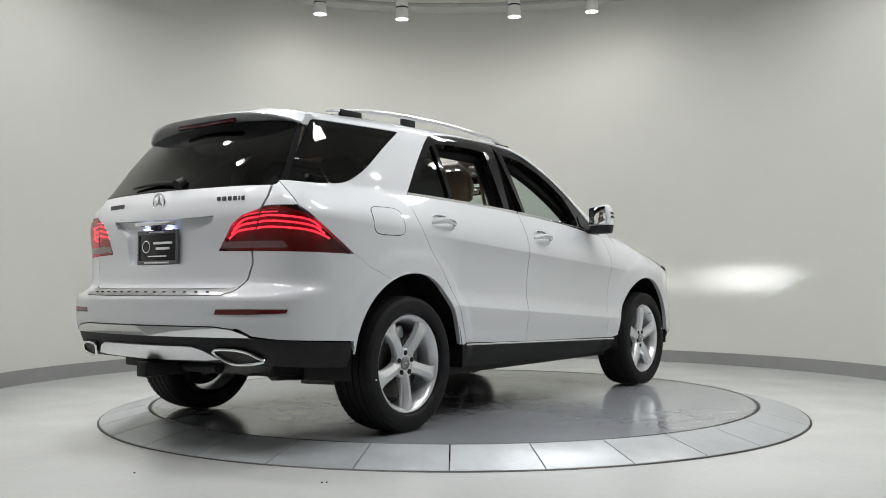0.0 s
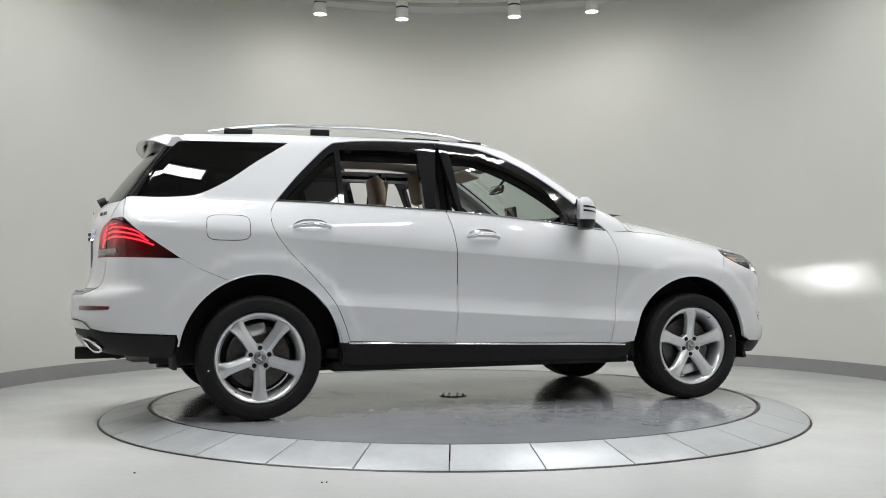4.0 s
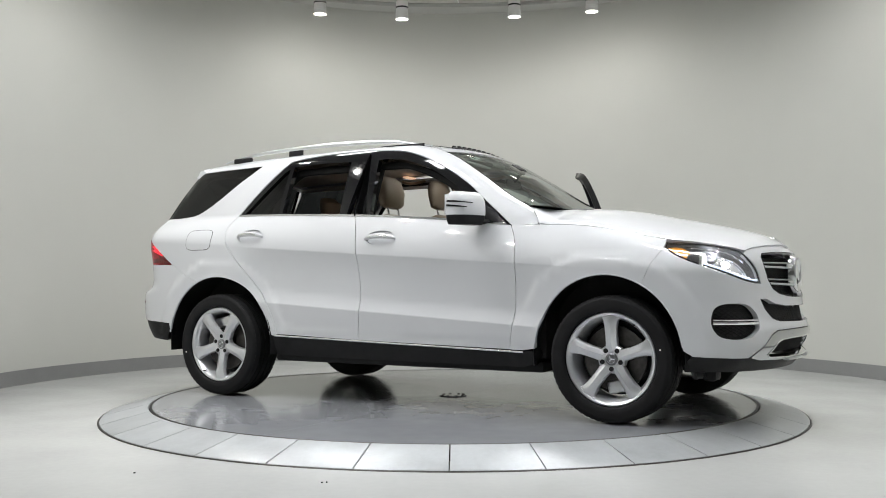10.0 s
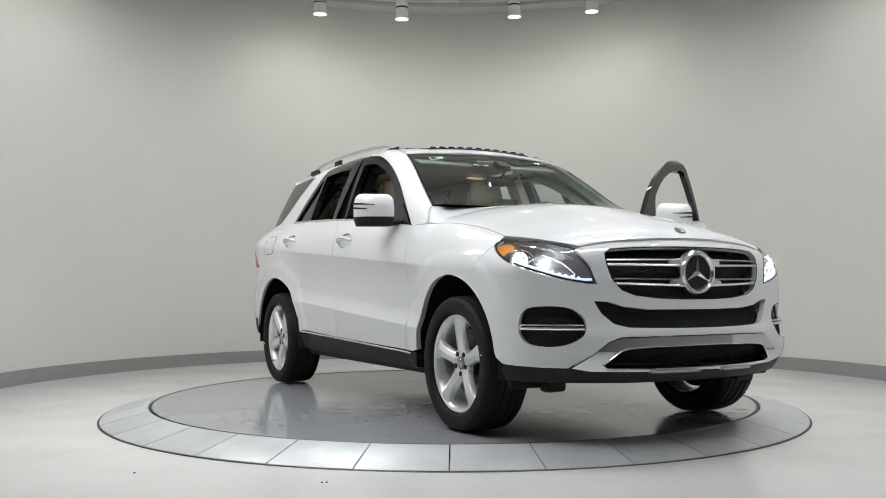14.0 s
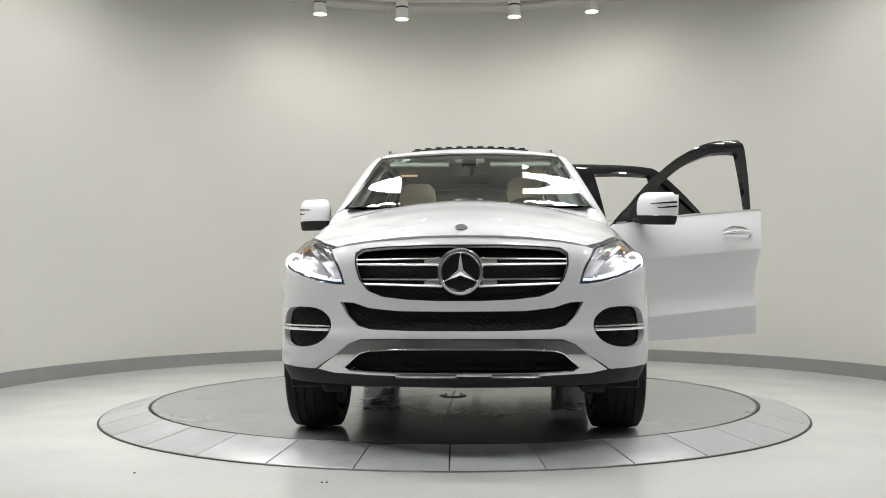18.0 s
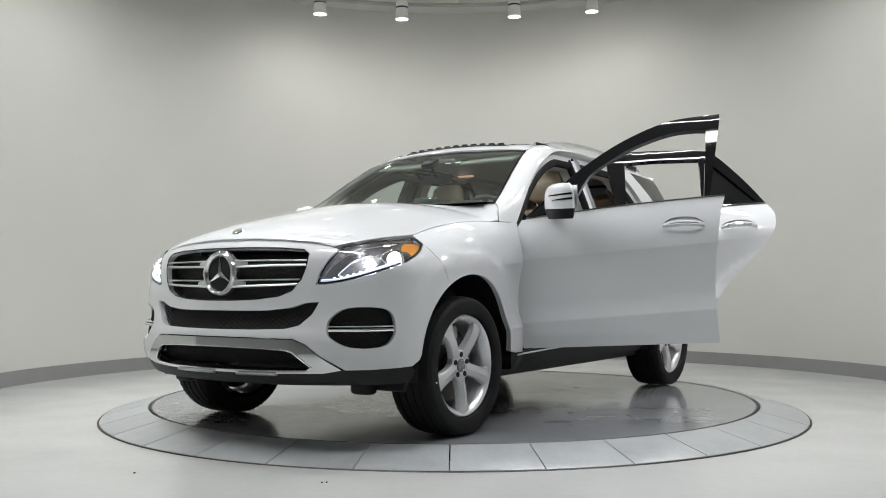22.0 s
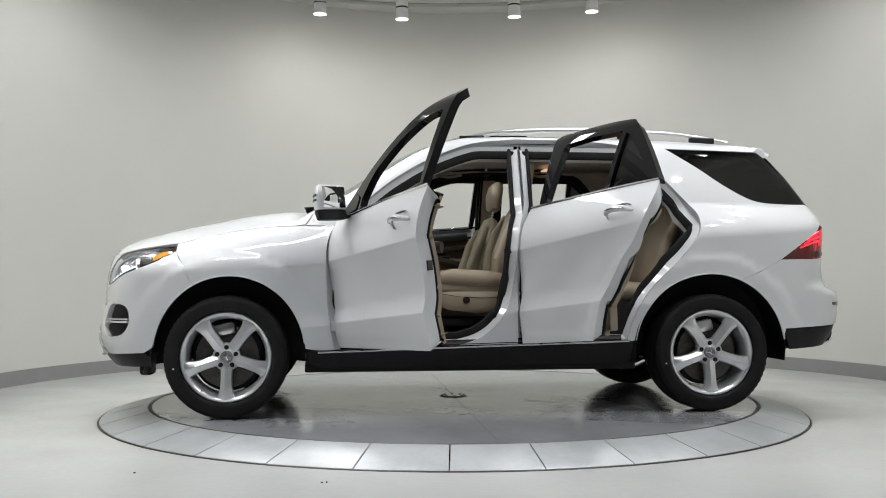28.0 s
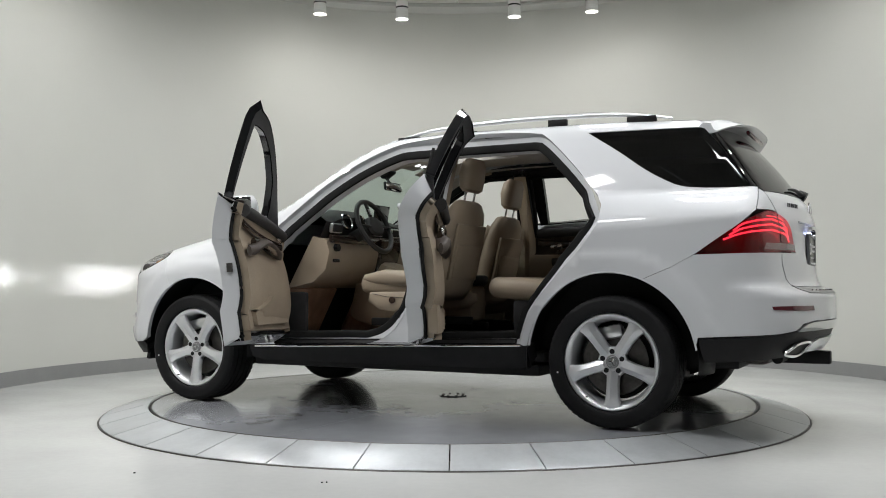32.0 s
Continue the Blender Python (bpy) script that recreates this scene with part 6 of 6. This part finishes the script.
def front_seat(y):
    base = cushion("front_seat", 0.56, 0.50, 0.13, pose(0.06, y, 0.645, 0, -6, 0), car, BEIGE, 0.055, "beige leather front seat with a tall headrest")
    for s in (-1, 1):
        part("side_bolster", tube([(-0.22, y + s * 0.235, 0.69), (-0.05, y + s * 0.245, 0.70), (0.14, y + s * 0.24, 0.71), (0.30, y + s * 0.215, 0.70)], [0.04, 0.048, 0.048, 0.03], 12, ry=[0.04, 0.05, 0.05, 0.03]), BEIGE, base)
        part("seat_side_cover", tube([(-0.27, y + s * 0.262, 0.575), (-0.20, y + s * 0.264, 0.560), (0.0, y + s * 0.266, 0.552), (0.16, y + s * 0.264, 0.560), (0.25, y + s * 0.255, 0.585)], [0.010, 0.022, 0.026, 0.022, 0.008], 14, ry=[0.025, 0.058, 0.068, 0.060, 0.030]), BEIGE, base, "curved beige seat side cover")
        part("cover_groove", tube([(-0.24, y + s * 0.280, 0.585), (-0.05, y + s * 0.2925, 0.578), (0.10, y + s * 0.291, 0.585), (0.22, y + s * 0.272, 0.605)], 0.002, 5), BROWN, base)
        part("height_knob", cyl(0.022, 0.02, 0.02, pose(0.06, y + s * 0.289, 0.565, 90, 0, 0), 16), WOOD, base)
        part("seat_rail", box(0.52, 0.05, 0.05, pose(0.0, y + s * 0.20, 0.425), 0.01), BLACK_TRIM, base)
    lean = pose(-0.20, y, 0.605, 0, -13, 0)
    back = puffy([(0.0, 0.0, 0.20, 0.055), (0.06, 0.0, 0.245, 0.075), (0.25, 0.015, 0.262, 0.078), (0.42, 0.005, 0.255, 0.066), (0.53, 0.0, 0.225, 0.055), (0.59, 0.0, 0.17, 0.040), (0.605, 0.0, 0.12, 0.020)], lean, BEIGE, "backrest", base)
    for s in (-1, 1):
        part("back_bolster", tube([lean @ Vector((0.06, s * 0.21, 0.05)), lean @ Vector((0.085, s * 0.235, 0.2)), lean @ Vector((0.075, s * 0.235, 0.38)), lean @ Vector((0.04, s * 0.20, 0.52))], [0.03, 0.045, 0.04, 0.02], 10), BEIGE, base)
        part("headrest_post", cyl(0.007, 0.007, 0.14, lean @ pose(0, s * 0.065, 0.65), 10), CHROME, base)
    puffy([(0.66, 0.0, 0.09, 0.025), (0.68, 0.0, 0.125, 0.045), (0.76, 0.012, 0.138, 0.055), (0.84, 0.012, 0.125, 0.05), (0.875, 0.005, 0.09, 0.03)], lean, BEIGE, "headrest", base)
    part("seat_back_panel", box(0.02, 0.40, 0.36, lean @ pose(-0.058, 0, 0.28), 0.008), BEIGE, base)
    part("back_pocket", box(0.02, 0.34, 0.22, lean @ pose(-0.064, 0, 0.22), 0.008), BEIGE, base)


front_seat(0.40)
front_seat(-0.40)
SEATS = [o for o in car.children if o.name.startswith('front_seat')]
for o in SEATS:
    o.location = (-0.035, 0, 0.115) if o is SEATS[0] else (0.035, 0, 0.065)
bench = cushion("rear_seat", 0.64, 1.22, 0.13, pose(-0.905, 0, 0.740, 0, -4, 0), car, BEIGE, 0.06, "beige leather rear bench seat")
for y in (-0.385, 0.385):
    m = pose(-1.20, y, 0.74, 0, -20, 0)
    puffy([(0.0, 0.0, 0.20, 0.05), (0.06, 0.0, 0.228, 0.075), (0.30, 0.01, 0.235, 0.072), (0.50, 0.0, 0.225, 0.055), (0.60, 0.0, 0.20, 0.03)], m, BEIGE, "rear_backrest", bench)
    puffy([(0.63, 0.0, 0.09, 0.03), (0.66, 0.0, 0.12, 0.05), (0.74, 0.01, 0.125, 0.055), (0.80, 0.0, 0.09, 0.03)], m, BEIGE, "rear_headrest", bench)
puffy([(0.0, 0.0, 0.14, 0.05), (0.30, 0.01, 0.155, 0.065), (0.58, 0.0, 0.14, 0.035)], pose(-1.20, 0, 0.74, 0, -20, 0), BEIGE, "rear_backrest", bench)
part("seat_base", box(0.46, 1.18, 0.30, pose(-0.98, 0, 0.53), 0.02), CARPET, bench)

# floor, bulkheads, linings
part("cabin_floor", box(1.95, 1.56, 0.06, pose(-0.05, 0, 0.36), 0.01), CARPET, car, "black carpeted cabin floor")
part("bulkhead", box(0.05, 1.60, 0.72, pose(1.00, 0, 0.70)), CARPET, car)
part("engine_cover", box(1.00, 0.96, 0.40, pose(1.55, 0, 0.70), 0.05), CARPET, car)
part("cargo_floor", box(1.00, 1.05, 0.05, pose(-1.80, 0, 0.70)), CARPET, car)
for sg in (1, -1):
    part("floor_mat", box(0.62, 0.50, 0.02, pose(0.56, sg * 0.42, 0.405), 0.008), BEIGE_DARK, car, "tan carpet floor mat")
    part("foot_well", box(0.03, 0.56, 0.40, pose(0.90, sg * 0.44, 0.58, 0, -28, 0), 0.01), BEIGE_DARK, car)
    part("kick_panel", box(0.34, 0.04, 0.34, pose(0.80, sg * 0.755, 0.56), 0.015), CARPET, car)
    lin = (top_to_side([(x, y - 0.05) for x, y in ws_edge[3:]]) + top_to_side([(x, y - 0.02) for x, y in roof_edge[1:]])
           + [(-2.02, 1.50), (-2.15, 1.30), (-2.15, 1.0), (-1.80, 0.9), (-1.45, 0.98)] + gap_r[-2:] + frame_r[::-1][1:] + frame_f[::-1][1:-4])
    part("side_lining", skin("side_lining", on_side, lin, [flat_loop(quarter_glass, 0.02)], depth=0.075, lip=0.0, gap=0.004, step=0.07, mirror=sg < 0), HEADLINER, car)
    part("grab_handle", tube([(-0.62 - 0.22 * i / 8, sg * (0.555 - 0.03 * math.sin(math.pi * i / 8)), 1.615 - 0.02 * math.sin(math.pi * i / 8)) for i in range(9)], 0.009, 8, ry=0.011), BEIGE, car)
    part("grab_handle", tube([(0.10 - 0.20 * i / 8, sg * (0.545 - 0.03 * math.sin(math.pi * i / 8)), 1.605 - 0.02 * math.sin(math.pi * i / 8)) for i in range(9)], 0.009, 8, ry=0.011), BEIGE, car)
    part("sun_visor", box(0.15, 0.40, 0.018, pose(0.26, sg * 0.34, 1.600, 0, 20, 0), 0.008), HEADLINER, car)
    part("side_panel", box(0.62, 0.05, 0.30, pose(-1.72, sg * 0.585, 0.85), 0.02), CARPET, car)
head = [(x, y - 0.02) for x, y in roof_edge] + [(-1.93, 0.0)] + [(x, -y + 0.02) for x, y in roof_edge[::-1]] + [(0.28, -0.3), (0.30, 0.0), (0.28, 0.3)]
part("headliner", skin("headliner", on_top, head, [[(0.14, 0.36), (0.14, -0.36), (-0.40, -0.36), (-0.40, 0.36)]], depth=0.055, lip=0, hole_lip=-0.05, gap=0, step=0.08), HEADLINER, car, "beige fabric headliner")
part("roof_console", box(0.22, 0.20, 0.03, pose(0.215, 0, 1.630, 0, 12, 0), 0.012), HEADLINER, car)
for y in (-0.04, 0.04):
    part("reading_light", box(0.035, 0.028, 0.008, pose(0.20, y, 1.612, 0, 12, 0), 0.003), LED, car)
for sg in (1, -1):
    part("dome_light", box(0.05, 0.13, 0.012, pose(-0.74, sg * 0.50, 1.640), 0.005), material("warm_dome_lens", (0.9, 0.7, 0.5), 0.4, emit=(1.0, 0.62, 0.40), power=0.7), car, "small warm courtesy light")
mir = part("rear_view_mirror", box(0.022, 0.23, 0.062, pose(0.42, 0.02, 1.475, 0, 8, 0), 0.014), BLACK_TRIM, car, "black rear-view mirror")
part("mirror_stalk", tube([(0.43, 0.02, 1.49), (0.47, 0.02, 1.54), (0.50, 0.02, 1.56)], 0.010, 8), BLACK_TRIM, mir)
part("mirror_face", box(0.003, 0.215, 0.050, pose(0.4085, 0.02, 1.4735, 0, 8, 0), 0.001), MIRROR, mir)
part("sensor_box", box(0.09, 0.10, 0.04, pose(0.47, 0.0, 1.575, 0, 31, 0), 0.012), BLACK_TRIM, car)

# dashboard
bm = bmesh.new()
rows = []
for i in range(29):
    y = -0.74 + 1.48 * i / 28
    hump = 0.055 * math.exp(-((y - 0.40) / 0.20)**4) + 0.02 * math.exp(-(y / 0.18)**4)
    xf = 0.48 + 0.02 * math.cos(y * 2)
    sec = [(1.02, 1.17), (0.85, 1.185), (0.68, 1.165 + hump), (xf + 0.06, 1.150 + hump), (xf + 0.01, 1.115 + hump * 0.8), (xf + 0.05, 1.03), (xf + 0.10, 1.00)]
    rows.append([bm.verts.new((x, y, z)) for x, z in sec])
for p, q in zip(rows, rows[1:]):
    for j in range(6):
        bm.faces.new((p[j], p[j + 1], q[j + 1], q[j]))
dash = part("dashboard", bm, DASH, car, "black dashboard over beige lower panels")
bm = bmesh.new()
rows = []
for i in range(25):
    y = -0.74 + 1.48 * i / 24
    sec = [(0.60, 1.02), (0.50, 1.00), (0.47, 0.92), (0.50, 0.80), (0.60, 0.72), (0.80, 0.68)]
    rows.append([bm.verts.new((x, y, z)) for x, z in sec])
for p, q in zip(rows, rows[1:]):
    for j in range(5):
        bm.faces.new((p[j], p[j + 1], q[j + 1], q[j]))
bm.faces.new(rows[0])
bm.faces.new(rows[-1][::-1])
part("lower_dash", bm, BEIGE, dash, "beige lower dashboard")
part("dash_wood", tube([(0.475, -0.72 + 1.44 * i / 20, 1.005) for i in range(21)], 0.012, 8, ry=0.028), WOOD, dash)
for y in (-0.62, -0.12, 0.12, 0.64):
    v = part("air_vent", box(0.03, 0.13, 0.065, pose(0.485, y, 1.075, 0, -12, 0), 0.012), SATIN, dash)
    part("vent_mouth", box(0.03, 0.112, 0.05, pose(0.478, y, 1.075, 0, -12, 0), 0.008), DASH, v)
for y in (0.31, 0.49):
    part("gauge", lathe([(0.0, 0.004), (0.050, 0.004), (0.056, 0.014), (0.060, 0.0)], 28, pose(0.505, y, 1.125, 0, -72, 0)), CHROME, dash)
    part("gauge_face", lathe([(0.0, 0.006), (0.050, 0.006)], 28, pose(0.503, y, 1.125, 0, -72, 0)), SCREEN, dash)
part("display", box(0.015, 0.19, 0.115, pose(0.525, 0.0, 1.215, 0, -10, 0), 0.006), SCREEN, dash)
part("control_panel", box(0.10, 0.26, 0.26, pose(0.50, 0.0, 0.90, 0, -16, 0), 0.02), WOOD, dash)
console = part("centre_console", box(0.78, 0.24, 0.24, pose(0.14, 0, 0.60), 0.03), BEIGE, car, "beige centre console with a dark top")
part("console_front", box(0.36, 0.25, 0.46, pose(0.52, 0, 0.665, 0, -14, 0), 0.06), BEIGE, console)
part("console_top", box(0.46, 0.20, 0.02, pose(0.28, 0, 0.728), 0.008), WOOD, console)
part("arm_rest", box(0.32, 0.22, 0.07, pose(-0.12, 0, 0.755), 0.025), DASH, console)
dash.location.z = 0.075
console.location.z = 0.05
part("light_switch", cyl(0.026, 0.024, 0.025, pose(0.462, 0.66, 0.945, 0, -90, 0), 20), BLACK_GLOSS, dash)
part("brake_release", box(0.02, 0.06, 0.022, pose(0.470, 0.66, 0.860), 0.005), BLACK_GLOSS, dash)
sw = pose(0.345, 0.39, 1.17, 0, -66, 0)
wheel_rim = part("steering_wheel", tube([sw @ Vector((0.185 * math.cos(k * math.pi / 20), 0.185 * math.sin(k * math.pi / 20), 0)) for k in range(40)], 0.017, 10, closed=True), STEERING, car, "black leather steering wheel")
puffy([(-0.03, 0, 0.05, 0.05), (0.0, 0, 0.085, 0.07), (0.02, 0, 0.075, 0.06), (0.03, 0, 0.04, 0.035)], sw, DASH, "wheel_boss", wheel_rim)
for a in (0, 180, 270):
    ca, sa = math.cos(radians(a + 90)), math.sin(radians(a + 90))
    part("wheel_spoke", tube([sw @ Vector((0.05 * ca, 0.05 * sa, 0.0)), sw @ Vector((0.18 * ca, 0.18 * sa, 0))], 0.024, 8, ry=0.008), DASH, wheel_rim)
    part("spoke_buttons", tube([sw @ Vector((0.085 * ca, 0.085 * sa, 0.007)), sw @ Vector((0.125 * ca, 0.125 * sa, 0.007))], 0.012, 8, ry=0.004), SATIN, wheel_rim)
part("steering_column", tube([sw @ Vector((0, 0, -0.02)), sw @ Vector((0, 0, -0.28))], 0.045, 12), DASH, car)

# belts, strikers, hinges and labels in the open doorways
for sg in (1, -1):
    bp = [(-0.335, sg * 0.60, 1.46), (-0.33, sg * 0.655, 1.20), (-0.32, sg * 0.70, 0.90), (-0.30, sg * 0.715, 0.55)]
    part("seat_belt", tube(bend(bp, 5), 0.003, 6, ry=0.022, up=(1, 0, 0)), BEIGE, car)
    rb_ = [(-1.22, sg * 0.50, 1.52), (-1.32, sg * 0.57, 1.20), (-1.30, sg * 0.60, 0.80)]
    part("seat_belt", tube(bend(rb_, 5), 0.003, 6, ry=0.022, up=(1, 0, 0)), BEIGE, car)
    for x, z in ((-0.235, 0.86), (-1.20, 0.93)):
        v = lift([(x, z)], -0.070, flip=sg < 0)[0]
        part("striker", tube([v + Vector((0, 0, -0.02)), v + Vector((0.02, sg * 0.012, -0.02)), v + Vector((0.02, sg * 0.012, 0.02)), v + Vector((0, 0, 0.02))], 0.005, 6), STEEL, car)
    for x, z, w, h in ((-0.245, 0.70, 0.030, 0.075), (-0.245, 0.60, 0.028, 0.03), (-1.13, 0.84, 0.05, 0.028)):
        v = lift([(x, z)], -0.0535, flip=sg < 0)[0]
        part("jamb_label", box(w, 0.0015, h, Matrix.Translation(v)), BLACK_GLOSS, car, "small dark label on the door jamb", smooth=False)
    for z in (0.55, 0.98):
        v = lift([(0.835, z)], -0.05, flip=sg < 0)[0]
        part("door_hinge", box(0.05, 0.06, 0.07, Matrix.Translation(v), 0.01), PAINT, car)


# ---- what moves ----
def motions():
    rows = []
    for t, a in enumerate(HEADING):
        rows.append((float(t), pose(0, 0, 0, 0, 0, a)))
    walk(car, [(t, m @ pose(OFF_X, OFF_Y, 0)) for t, m in rows])
    walk(deck, rows)


motions()
